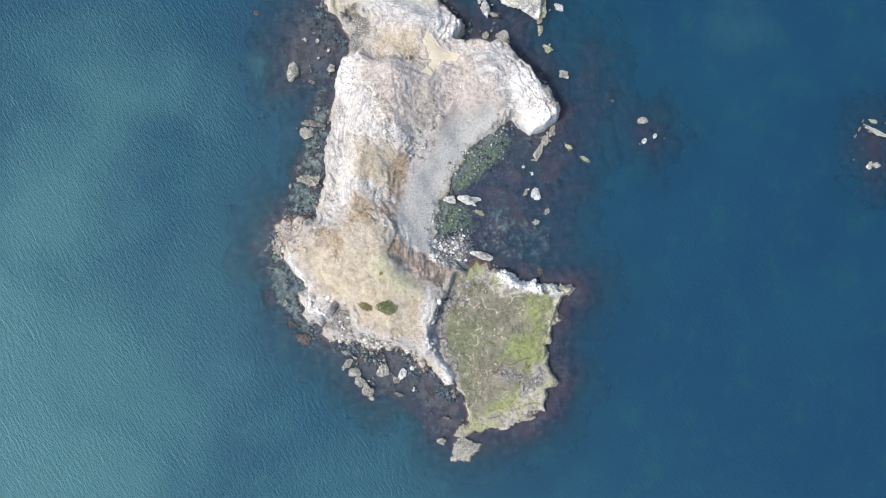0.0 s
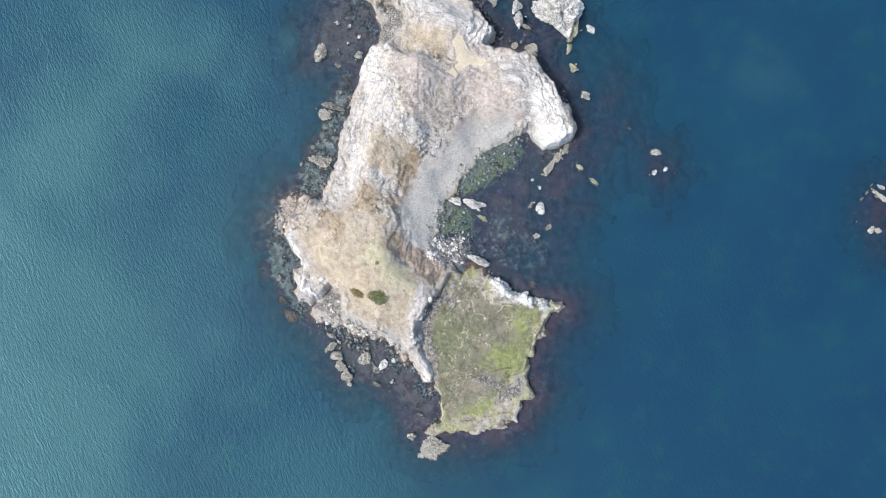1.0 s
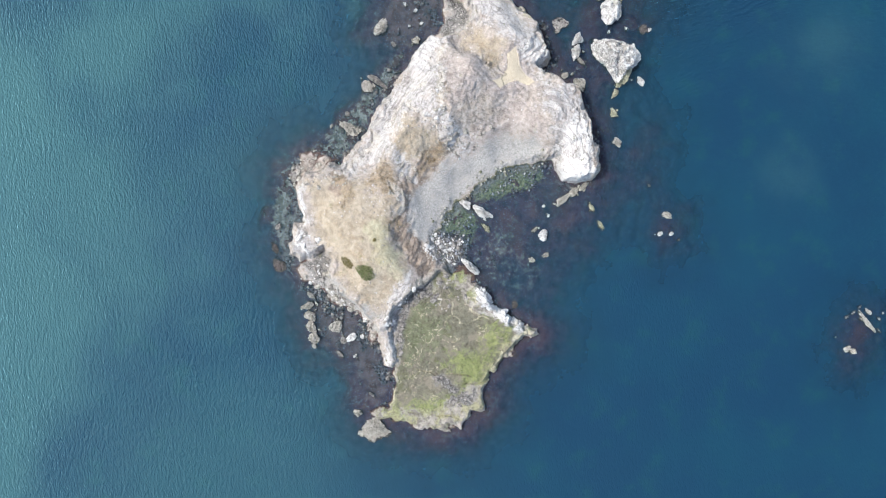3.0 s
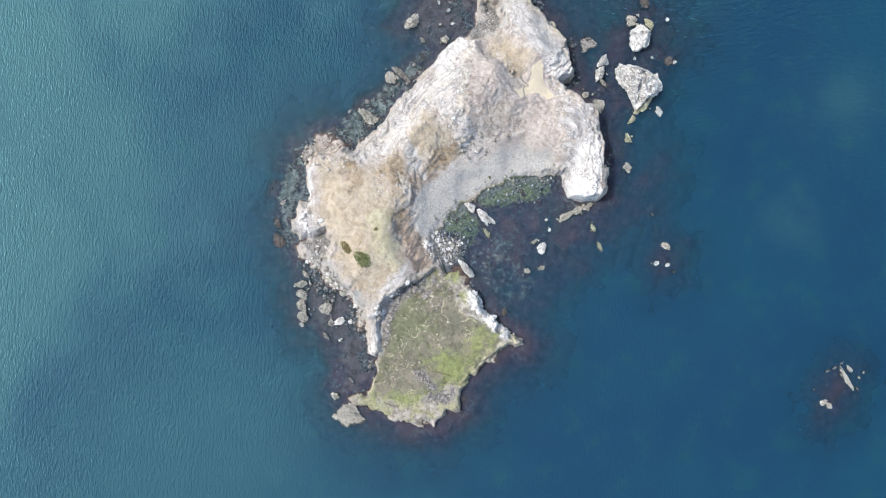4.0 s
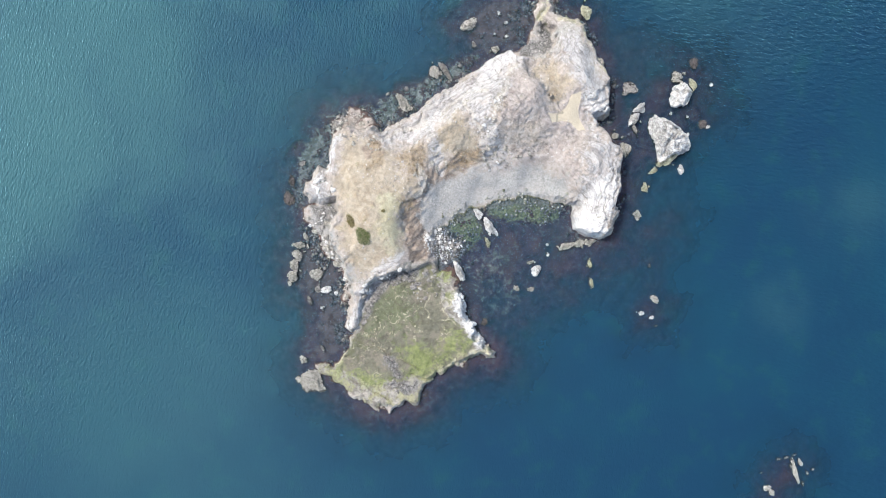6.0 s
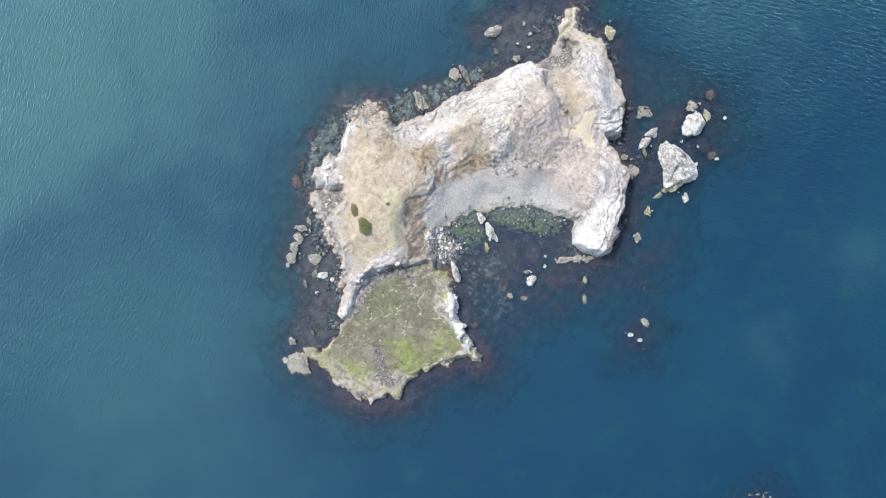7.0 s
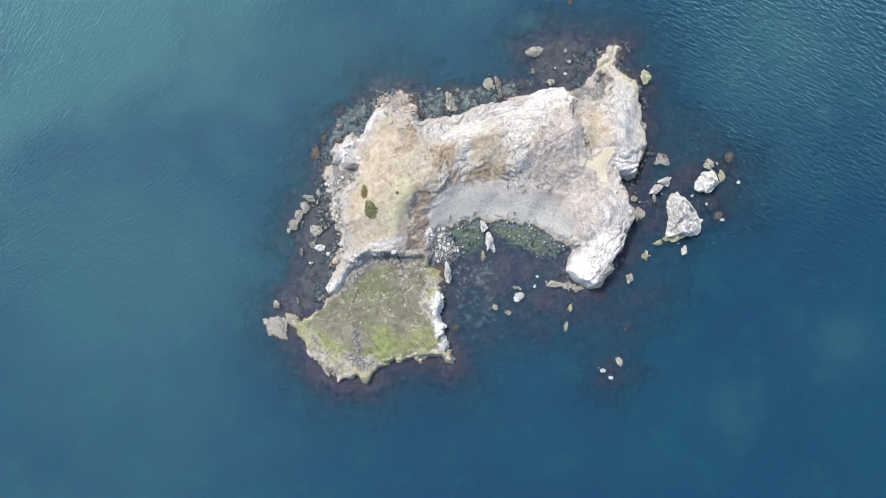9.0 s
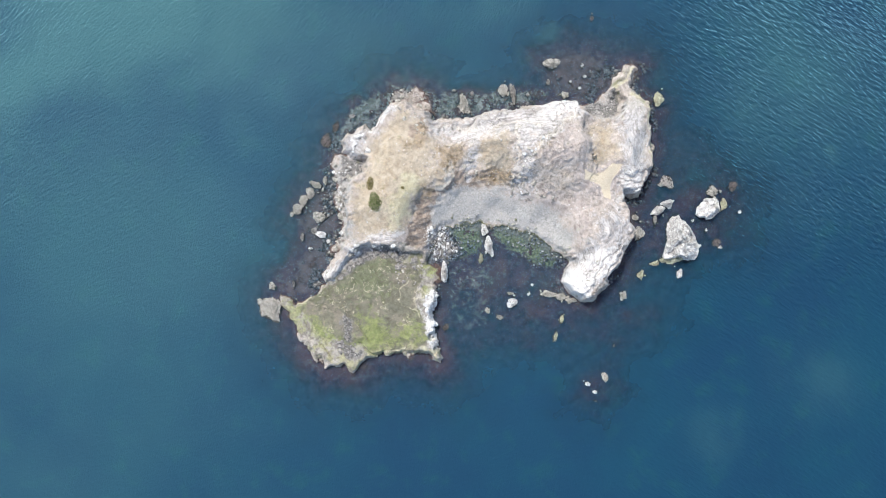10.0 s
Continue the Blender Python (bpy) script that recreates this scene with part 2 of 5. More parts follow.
def water_material():
    m = Nodes("sea_water")
    depth = m.attr("depth")
    wide, mid = m.noise(60.0, 4, 0.6), m.noise(12.0, 5, 0.65)
    body = m.mix(m.span(wide, 0.35, 0.7), (0.0046, 0.028, 0.062), (0.0048, 0.035, 0.066))
    body = m.mix(m.calc("MULTIPLY", m.span(mid, 0.5, 0.72), 0.5), body, (0.008, 0.048, 0.06))
    # turbid water, and the sea's glare painted in as a paler body
    body = m.mix(m.attr("milk_and_glare"), body, (0.029, 0.085, 0.099))
    veil = m.span(m.calc("ADD", depth, m.calc("MULTIPLY", m.calc("SUBTRACT", mid, 0.5), 0.3)), 0.0, 1.0)
    # short steep ripples on the open side, longer wavelets in the lee
    ripple = m.calc("ADD", m.noise(0.42, 2, 0.5, m.stretched(2.6, 1.0, 57)), m.calc("MULTIPLY", m.noise(1.0, 2, 0.5, m.stretched(2.4, 1.0, 50)), 1.3))
    lee = m.calc("ADD", m.calc("MULTIPLY", m.noise(1.3, 3, 0.55, m.stretched(2.6, 1.0, -32)), 5.0), m.calc("MULTIPLY", m.noise(0.5, 2, 0.6), 0.25))
    side = m.span(m.node("ShaderNodeSeparateXYZ", 0, Vector=m.geo), 50.0, 115.0)
    gust = m.calc("MULTIPLY", m.span(m.noise(35.0, 3, 0.6), 0.3, 0.65, 0.75, 1.0), m.span(m.node("ShaderNodeSeparateXYZ", 1, Vector=m.geo), -35.0, 35.0, 0.3, 1.0))
    gust = m.calc("MULTIPLY", gust, m.span(m.node("ShaderNodeSeparateXYZ", 1, Vector=m.geo), 55.0, 110.0, 1.0, 1.25))
    wave = m.calc("MULTIPLY", m.calc("ADD", m.calc("MULTIPLY", ripple, m.calc("SUBTRACT", 1.0, side)), m.calc("MULTIPLY", lee, side)), gust)
    bump = m.bump(wave, 0.39, 1.0)
    clear = m.node("ShaderNodeBsdfTransparent", Color=(0.74, 0.765, 0.88))
    murk = m.node("ShaderNodeBsdfDiffuse", Color=body, Normal=bump)
    under = m.node("ShaderNodeMixShader", Fac=veil)
    m.tree.links.new(clear, under.node.inputs[1])
    m.tree.links.new(murk, under.node.inputs[2])
    gloss = m.node("ShaderNodeBsdfGlossy", Color=(0.50, 0.88, 1.0), Roughness=0.46, Normal=bump)
    top = m.node("ShaderNodeMixShader", Fac=m.node("ShaderNodeFresnel", IOR=1.33, Normal=bump)).node
    m.tree.links.new(under, top.inputs[1])
    m.tree.links.new(gloss, top.inputs[2])
    m.put(m.out.inputs["Surface"], top.outputs[0])
    return m.mat


def stone_material(name, dark, light, foot=(0.06, 0.055, 0.052), wet=0.42, split_dark=0.6, crown=0.3):
    m = Nodes(name)
    fine, mid, wide = m.noise(0.28, 5, 0.75), m.noise(0.9, 6, 0.7), m.noise(3.0, 4, 0.6)
    color = m.mix(m.span(mid, 0.34, 0.62), dark, light)
    color = m.mix(m.calc("MULTIPLY", m.span(wide, 0.42, 0.6), 0.5), color, tuple(0.5 * (p + q) for p, q in zip(dark, light)))
    color = m.mix(m.calc("MULTIPLY", m.span(fine, 0.48, 0.32), 0.6), color, tuple(0.5 * c for c in dark))
    color = m.mix(m.calc("MULTIPLY", m.span(fine, 0.58, 0.7), 0.6), color, tuple(min(1.25 * c, 0.75) for c in light))
    # faces turned upwards take a lighter tint, by the crown amount
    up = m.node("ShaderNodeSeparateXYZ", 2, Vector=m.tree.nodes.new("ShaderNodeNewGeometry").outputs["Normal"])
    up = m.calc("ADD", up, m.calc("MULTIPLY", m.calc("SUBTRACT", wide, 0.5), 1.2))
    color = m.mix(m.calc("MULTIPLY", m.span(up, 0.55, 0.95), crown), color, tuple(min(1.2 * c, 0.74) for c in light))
    rise = m.node("ShaderNodeSeparateXYZ", 2, Vector=m.geo)
    tide = m.span(m.calc("ADD", rise, m.calc("MULTIPLY", m.calc("SUBTRACT", mid, 0.5), 1.2)), wet * 0.8, wet * 0.25)
    color = m.mix(tide, color, foot)
    # splits: the bump cuts them, and their shade is painted in dark
    split = m.span(m.calc("ABSOLUTE", m.calc("SUBTRACT", m.noise(1.3, 4, 0.6, distort=0.8), 0.5)), 0.03, 0.005)
    color = m.mix(m.calc("MULTIPLY", split, split_dark), color, tuple(0.4 * c for c in dark))
    lump = m.calc("SUBTRACT", m.calc("ADD", m.calc("MULTIPLY", mid, 0.9), m.calc("MULTIPLY", fine, 0.5)), m.calc("MULTIPLY", split, 0.3))
    return m.surface(color, 0.9, m.bump(lump, 0.6, 0.9), 0.2)


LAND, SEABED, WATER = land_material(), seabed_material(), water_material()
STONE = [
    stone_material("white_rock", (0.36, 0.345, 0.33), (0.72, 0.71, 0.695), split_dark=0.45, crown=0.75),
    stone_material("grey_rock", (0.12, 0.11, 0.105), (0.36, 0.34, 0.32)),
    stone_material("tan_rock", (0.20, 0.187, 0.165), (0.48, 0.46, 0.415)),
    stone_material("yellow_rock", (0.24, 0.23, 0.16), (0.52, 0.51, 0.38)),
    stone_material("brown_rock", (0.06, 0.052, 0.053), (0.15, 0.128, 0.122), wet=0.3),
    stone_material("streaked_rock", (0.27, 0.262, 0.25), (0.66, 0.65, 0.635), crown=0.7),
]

# ---------------------------------------------------------------- plan of the island, metres
KNOLL = [(-40.4, 52.3), (-37.9, 55.5), (-30.3, 59.1), (-25.9, 63.0), (-20.9, 67.3), (-15.3, 68.2), (-5.7, 64.1), (-4.1, 60.7),
    (3.8, 51.0), (7.1, 44.9), (5.1, 38.8), (3.7, 34.8), (-1.8, 31.4), (-7.0, 25.4), (-8.5, 18.0), (-7.0, 12.4), (-8.5, 7.5),
    (-13.6, 7.5), (-20.7, 9.3), (-27.4, 9.7), (-33.6, 6.8), (-38.5, 2.4), (-42.5, -2.7), (-46.2, -3.2), (-47.4, -0.0),
    (-44.1, 3.9), (-40.3, 9.1), (-38.6, 14.6), (-38.2, 22.5), (-39.1, 30.3), (-36.9, 36.6), (-32.0, 41.1), (-30.3, 44.9),
    (-35.4, 46.5), (-39.2, 48.7)]
KNOLL_TOPS = [(-33.8, 50.8, 5), (-22.6, 58.1, 7), (-13.8, 59.0, 8), (-17.9, 46.3, 11), (-9.3, 48.5, 11), (-2.9, 44.4, 10),
    (-0.7, 37.7, 11), (-7.1, 34.3, 12), (-13.5, 39.7, 12), (-26.4, 26.9, 11), (-19.9, 33.2, 12), (-31.0, 33.7, 9),
    (-15.7, 22.6, 11), (-20.1, 15.2, 9), (-28.7, 16.3, 9), (-34.4, 12.1, 7), (-40.1, 3.4, 5), (-43.6, -0.9, 3.5),
    (-10.4, 18.6, 8), (-5.1, 27.4, 7), (-10.6, 10.0, 5)]
HILL = [(-7.5, 61.4), (8.3, 62.1), (17.2, 63.7), (27.4, 66.6), (38.6, 67.5), (46.5, 69.6), (52.8, 69.1), (55.0, 65.2),
    (59.9, 62.3), (66.2, 63.0), (69.9, 57.3), (70.5, 43.8), (70.8, 31.4), (65.1, 25.8), (57.3, 23.6), (48.4, 25.4),
    (39.5, 28.1), (26.1, 31.4), (14.9, 33.7), (6.0, 34.8), (2.6, 41.5), (1.5, 50.5)]
HILL_TOPS = [(3.7, 57.5, 5), (16.9, 59.5, 6), (30.1, 62.8, 6), (45.1, 64.5, 8), (-0.7, 48.9, 9), (10.0, 49.4, 12), (20.6, 51.1, 14),
    (31.1, 53.0, 15), (41.5, 54.9, 16), (48.4, 57.8, 13), (36.9, 48.1, 18), (45.1, 46.9, 19), (51.5, 49.2, 18),
    (62.5, 55.7, 8), (60.8, 46.5, 10), (61.6, 36.6, 11), (52.3, 39.4, 14), (41.9, 39.5, 13), (29.3, 41.8, 12),
    (16.6, 43.3, 10), (10.2, 38.2, 7.5), (21.2, 34.1, 6), (36.3, 31.7, 7.5), (51.2, 29.3, 9)]
RIDGE = [(64.9, 71.8), (67.7, 78.2), (71.8, 83.9), (78.6, 83.0), (76.2, 78.2), (74.4, 75.0), (76.2, 71.4), (81.3, 69.1),
    (82.8, 64.1), (81.8, 56.2), (83.3, 51.0), (82.5, 42.7), (79.7, 34.8), (77.0, 29.6), (72.5, 28.7), (70.3, 32.5),
    (69.8, 41.5), (68.8, 52.8), (68.4, 60.7), (69.4, 66.8), (67.4, 70.5)]
RIDGE_TOPS = [(73.3, 79.7, 2), (69.3, 72.3, 4), (70.5, 65.9, 7), (71.8, 57.4, 10), (70.1, 48.1, 13), (71.8, 39.4, 14),
    (71.2, 32.3, 11), (78.4, 51.7, 6), (79.3, 42.9, 6), (77.0, 33.0, 6), (69.3, 33.3, 4), (68.0, 36.4, 8)]
HEADLAND = [(70.3, 29.9), (73.3, 23.1), (74.6, 18.7), (73.4, 12.9), (70.5, 7.5), (67.7, 0.8), (63.7, -4.7), (58.1, -10.2),
    (53.9, -10.2), (49.5, -7.1), (45.9, -3.2), (47.3, 1.7), (49.1, 6.2), (48.3, 12.4), (52.8, 22.5), (61.8, 26.9)]
HEADLAND_TOPS = [(65.4, 24.7, 12), (67.0, 16.3, 10), (63.1, 9.7, 12), (58.6, 3.3, 13), (54.5, -3.0, 12), (53.2, -7.4, 8),
    (57.4, 13.9, 14), (53.2, 9.9, 9), (49.4, -0.9, 6), (55.0, 20.5, 11), (50.7, 5.6, 5), (67.7, 9.9, 7), (62.2, -2.0, 7)]
WEST_SHORE = [(-42.6, -2.7), (-46.3, -3.2), (-47.5, -0.1), (-44.2, 4.0), (-40.4, 9.1), (-38.7, 14.7), (-38.3, 22.5), (-39.2, 30.4),
    (-37.0, 36.6), (-32.1, 41.2), (-30.3, 44.3), (-35.5, 46.1), (-39.8, 48.8), (-40.9, 52.4), (-38.5, 55.6), (-30.4, 59.2),
    (-28.6, 57.0), (-25.9, 63.1), (-21.0, 67.4), (-15.4, 68.3), (-5.7, 64.2)]
NORTH_SHORE = [(-4.1, 61.3), (8.3, 62.2), (17.3, 63.8), (27.4, 66.7), (38.7, 67.6), (46.6, 69.7), (52.9, 69.2), (55.1, 65.4),
    (60.0, 62.0), (66.3, 62.7), (69.0, 66.5), (67.5, 70.6), (65.1, 72.0), (67.8, 78.4), (71.9, 84.1), (78.7, 83.2),
    (76.4, 78.4), (74.6, 75.2), (76.3, 71.5), (81.5, 69.2), (83.0, 64.2), (82.0, 56.3), (83.5, 51.1)]
EAST_SHORE = [(82.7, 42.7), (79.9, 34.9), (77.1, 29.7), (73.1, 28.8), (70.7, 31.9), (71.5, 28.1), (73.5, 23.2), (74.8, 18.7),
    (73.6, 12.9), (70.6, 7.5), (67.9, 0.8), (63.8, -4.7), (58.2, -10.3), (54.0, -10.3), (49.6, -7.2), (46.0, -3.2),
    (47.4, 1.7), (49.0, 5.7)]
BAY_SHORE = [(45.0, 8.6), (39.4, 12.9), (32.8, 16.5), (25.0, 18.7), (18.3, 19.8), (12.7, 19.8), (6.0, 20.0), (0.4, 18.0),
    (-3.0, 15.1), (-4.7, 10.2), (-5.8, 3.5), (-8.5, 7.5), (-13.6, 7.5), (-20.8, 9.3), (-27.5, 9.8), (-33.7, 6.9),
    (-38.6, 2.4)]
BEACH = [(-7.4, 31.5), (3.8, 36.0), (17.2, 34.9), (30.7, 31.5), (44.1, 27.7), (53.0, 22.5), (50.7, 12.5), (49.1, 5.8),
    (45.1, 8.7), (39.5, 12.9), (32.8, 16.5), (25.0, 18.7), (18.3, 19.9), (12.7, 19.9), (6.0, 20.1), (0.4, 18.1),
    (-3.0, 15.1), (-4.7, 10.2), (-5.9, 3.5), (-10.8, 3.5), (-11.9, 14.7), (-10.8, 23.7)]
BEACH_TOPS = [(-0.7, 27.7, 4), (14.7, 29.9, 4.5), (30.2, 26.6, 4), (43.5, 20.1, 3), (48.1, 12.4, 2), (39.4, 14.7, 0.7),
    (26.1, 19.8, 0.6), (14.9, 20.7, 0.6), (3.7, 20.7, 0.8), (-2.9, 15.8, 1), (-8.4, 18.9, 4), (-8.5, 10.1, 2.5)]
PLATFORM = [(-49.7, -6.5), (-47.1, -3.6), (-43.5, -0.1), (-39.6, 4.9), (-32.0, 10.7), (-18.6, 12.5), (-7.9, 10.2), (-4.7, 4.9),
    (-1.2, 4.9), (-0.3, -1.4), (-3.4, -3.2), (-2.5, -5.8), (-2.9, -12.1), (-3.4, -20.9), (-1.8, -27.1), (-0.3, -36.0),
    (-2.5, -34.2), (-6.3, -30.9), (-10.7, -32.2), (-15.8, -30.9), (-20.7, -30.9), (-24.7, -32.4), (-28.5, -33.3),
    (-30.7, -35.5), (-33.5, -37.7), (-38.0, -36.0), (-42.9, -36.0), (-46.0, -36.4), (-49.5, -33.7), (-52.9, -29.8),
    (-55.8, -25.4), (-58.5, -20.9), (-61.2, -17.6), (-63.2, -14.7), (-64.2, -11.0), (-63.8, -6.5), (-60.9, -8.7),
    (-57.5, -11.0), (-53.5, -10.1)]
PLATFORM_TOPS = [(-31.7, 1.3, 2), (-49.3, -12.0, 1.8), (-31.6, -16.3, 2.4), (-18.3, -25.1, 2.2), (-9.5, -16.3, 2.6), (-5.1, -11.8, 5),
    (-6.1, -22.7, 5), (-8.4, -19.5, 4), (-33.7, -33.8, 2.5), (-58.2, -15.3, 1.6), (-5.1, -28.3, 3.5), (-2.9, 1.3, 0.6),
    (-40.3, -27.3, 2.4), (-13.9, -3.1, 3.5), (-18.3, -0.9, 3.5)]
FLAT = [(-42.3, 48.5), (-34.0, 48.0), (-27.7, 45.1), (-29.5, 39.0), (-34.8, 34.5), (-35.6, 21.4), (-36.0, 13.6), (-39.6, 7.5),
    (-43.2, 10.2), (-41.4, 19.2), (-42.8, 28.2), (-43.4, 39.4), (-44.5, 43.9)]
INLET = [(53.9, 67.1), (59.0, 60.7), (67.3, 61.2), (70.5, 66.7), (67.5, 73.5), (62.9, 71.7), (60.2, 67.8)]
FRINGE = [(-21.0, 72.3), (-14.3, 73.5), (-6.4, 72.3), (-3.9, 62.5), (-15.4, 66.2), (-21.0, 66.6)]
REEFS = []
REEFS.append((0.6, [(-46.7, 37.2), (-41.1, 41.7), (-40.9, 10.2), (-46.4, -3.2), (-58.6, -11.0), (-63.1, -4.3), (-54.3, 10.2), (-58.9, 23.7),
    (-53.4, 32.7)]))
REEFS.append((0.65, [(40.0, 87.2), (51.3, 90.7), (62.6, 89.5), (69.3, 80.3), (67.0, 72.3), (57.9, 66.6), (48.9, 71.2), (39.9, 73.5)]))
REEFS.append((1.4, [(3.8, 20.3), (46.2, 9.1), (48.3, -3.2), (57.2, -11.0), (50.4, -25.4), (39.3, -20.9), (26.0, -20.9), (10.4, -16.5),
    (1.5, -25.4), (-2.9, -7.6), (1.5, 1.3), (-5.2, 8.0)]))
REEFS.append((1.5, [(75.4, 23.7), (84.5, 32.7), (102.6, 39.4), (116.1, 39.4), (121.4, 25.9), (115.6, 12.5), (102.1, 8.0), (93.0, 1.3),
    (81.9, 3.5), (72.8, -7.6), (61.6, -16.5), (70.7, 3.5), (75.3, 14.7)]))
REEFS.append((3.2, [(-2.9, -7.6), (48.3, -7.6), (75.0, -12.1), (95.3, 1.3), (122.2, 10.2), (127.2, 34.9), (116.1, 44.0), (86.1, 68.9),
    (84.5, 34.9), (75.3, 14.7), (92.8, -16.5), (70.3, -34.2), (39.3, -29.8), (8.2, -34.2), (-0.7, -25.4)]))
REEFS.append((4.5, [(-59.0, 28.2), (-50.1, 41.7), (-41.2, 55.3), (-50.3, 57.5), (-56.9, 41.7), (-63.4, 25.9), (-63.2, 1.3), (-68.7, -3.2),
    (-72.4, -9.8), (-67.4, -18.3), (-58.5, -25.4), (-49.7, -16.5), (-58.7, 1.3)]))
REEFS.append((1.9, [(54.7, -38.6), (64.8, -34.2), (69.1, -45.2), (61.3, -51.8), (53.5, -47.4)]))
REEFS.append((0.04, [(-6.1, 18.1), (1.5, 19.6), (6.4, 12.5), (5.1, 5.3), (-3.0, 5.3), (-6.1, 10.2)]))
REEFS.append((0.28, [(3.8, 20.3), (14.9, 19.6), (26.1, 18.3), (45.1, 8.7), (42.8, 3.5), (35.0, 5.8), (26.1, 12.5), (14.9, 12.5), (6.0, 10.2)]))
REEFS.append((0.1, [(-43.0, 43.9), (-41.1, 41.7), (-40.9, 10.2), (-43.6, 10.2), (-42.8, 25.9), (-45.2, 39.4)]))
REEFS.append((1.5, [(66, -129), (71, -121), (85, -115), (90, -121), (86, -128), (75, -132)]))
SHELF = [(-42.6, 53.0), (-40.4, 63.2), (-32.3, 72.3), (-21.0, 75.8), (-5.2, 73.9), (17.3, 73.5), (37.7, 74.6), (47.8, 72.3),
    (26.3, 65.7), (8.3, 61.6), (-5.2, 63.2), (-21.0, 66.6), (-30.0, 58.7)]
PALE_BED = [(1.5, 4.6), (17.1, 2.4), (21.5, -16.5), (12.6, -22.0), (2.6, -20.9)]
WEED = [[(2.6, 22.5), (15.0, 21.9), (15.4, 10.2), (7.1, 6.9), (2.0, 12.5)], [(19.4, 21.4), (32.9, 19.2), (47.3, 10.2), (43.9, 2.4), (35.0, 5.3), (26.1, 10.2), (20.5, 15.8)]]

CRACKS = [[(-39.6, -9.8), (-37.8, -14.6), (-36.7, -19.7)], [(-36.5, -16.4), (-32.5, -20.8), (-28.9, -26.3)], [(-51.0, -21.9), (-45.9, -29.5), (-42.1, -35.7)], [(-64.1, -10.9), (-63.4, -16.4)],
          [(-37.7, -25.2), (-31.6, -26.9), (-27.1, -31.3)], [(-54.8, -16.4), (-51.0, -23.0), (-51.8, -29.5)]]
BANK = [(6, 143), (-45, 159), (-106, 130), (-150, 92), (-200, 60)]  # a pale green bank offshore, with some of the sea's glare painted in
MILK_AND_GLARE = [(150, 75, 42, 0.55), (155, 49, 4, 0.7), (141, 86, 9, 0.35), (105, -63, 9, 0.3), (43, 97, 4, 0.5), (-16, 77, 5, 0.6), (-64, 78, 8, 0.3),
         (150, -40, 14, 0.3), (-80, 60, 12, 0.25), (-130, 15, 55, 0.45), (-125, -65, 60, 0.45),
         (-65, 106, 45, 0.42), (-72, 127, 42, 0.8), (-84, 158, 30, 0.9), (-131, 137, 50, 0.95), (-75, 168, 36, 1.0), (-110, 120, 13, 1.0), (-112, 129, 22, 0.9)]  # x, y, size, strength of paler patches, some of them painted-in glare
# worn steps in the rock: line (the low side to its right), drop, how far the drop reaches
STEPS = [
    ([(-8.9, 30.4), (-6.7, 33.5), (-4.4, 34.6), (-1.1, 33.2), (2.1, 34.8), (3.6, 39.0), (3.0, 43.3)], 0.6, 3.0),
    ([(17.9, 60.9), (14.7, 60.0), (12.0, 57.1), (8.1, 56.5), (2.6, 58.2), (-5.1, 56.6)], 1.2, 1.6),
    ([(44.9, 62.9), (39.7, 65.0), (35.5, 64.0), (30.8, 66.0), (26.3, 65.0), (21.2, 61.5)], 1.2, 1.5),
    ([(37.7, 56.2), (33.0, 59.0), (27.5, 58.5), (22.1, 57.3), (17.2, 55.4), (14.4, 51.5)], 0.9, 2.0),
    ([(28.7, 56.0), (28.6, 49.9), (29.5, 44.1), (26.3, 40.0)], 1.0, 1.8),
    ([(69.2, 40.0), (73.7, 38.3), (80.0, 40.3)], 1.0, 1.4),
    ([(69.2, 37.4), (74.3, 35.1), (80.7, 37.4)], 1.1, 1.3),
    ([(68.7, 34.5), (74.0, 32.3), (79.6, 34.3)], 1.1, 1.2),
    ([(53.1, -10.0), (56.2, -7.8), (61.1, -3.0), (64.5, 3.4), (68.1, 9.8)], 1.2, 1.0),
    ([(53.3, -7.4), (56.8, -4.8), (59.6, 0.2), (62.5, 5.9), (66.3, 12.0)], 0.8, 1.2),
    ([(49.4, 6.8), (46.4, 2.4), (44.3, -2.5)], 1.4, 1.0),
    ([(49.4, 60.8), (46.7, 58.9), (42.5, 53.4), (38.1, 50.5), (35.1, 45.4)], 1.0, 2.5),
    ([(57.2, 41.9), (56.5, 47.7), (54.9, 52.5), (53.6, 57.2)], 1.2, 4.0),
    ([(67.0, 71.8), (69.6, 68.5), (69.2, 64.0), (68.6, 59.5)], 2.6, 1.8),
    ([(72.8, 77.0), (69.9, 74.1), (67.3, 72.4)], 0.9, 0.8),
]
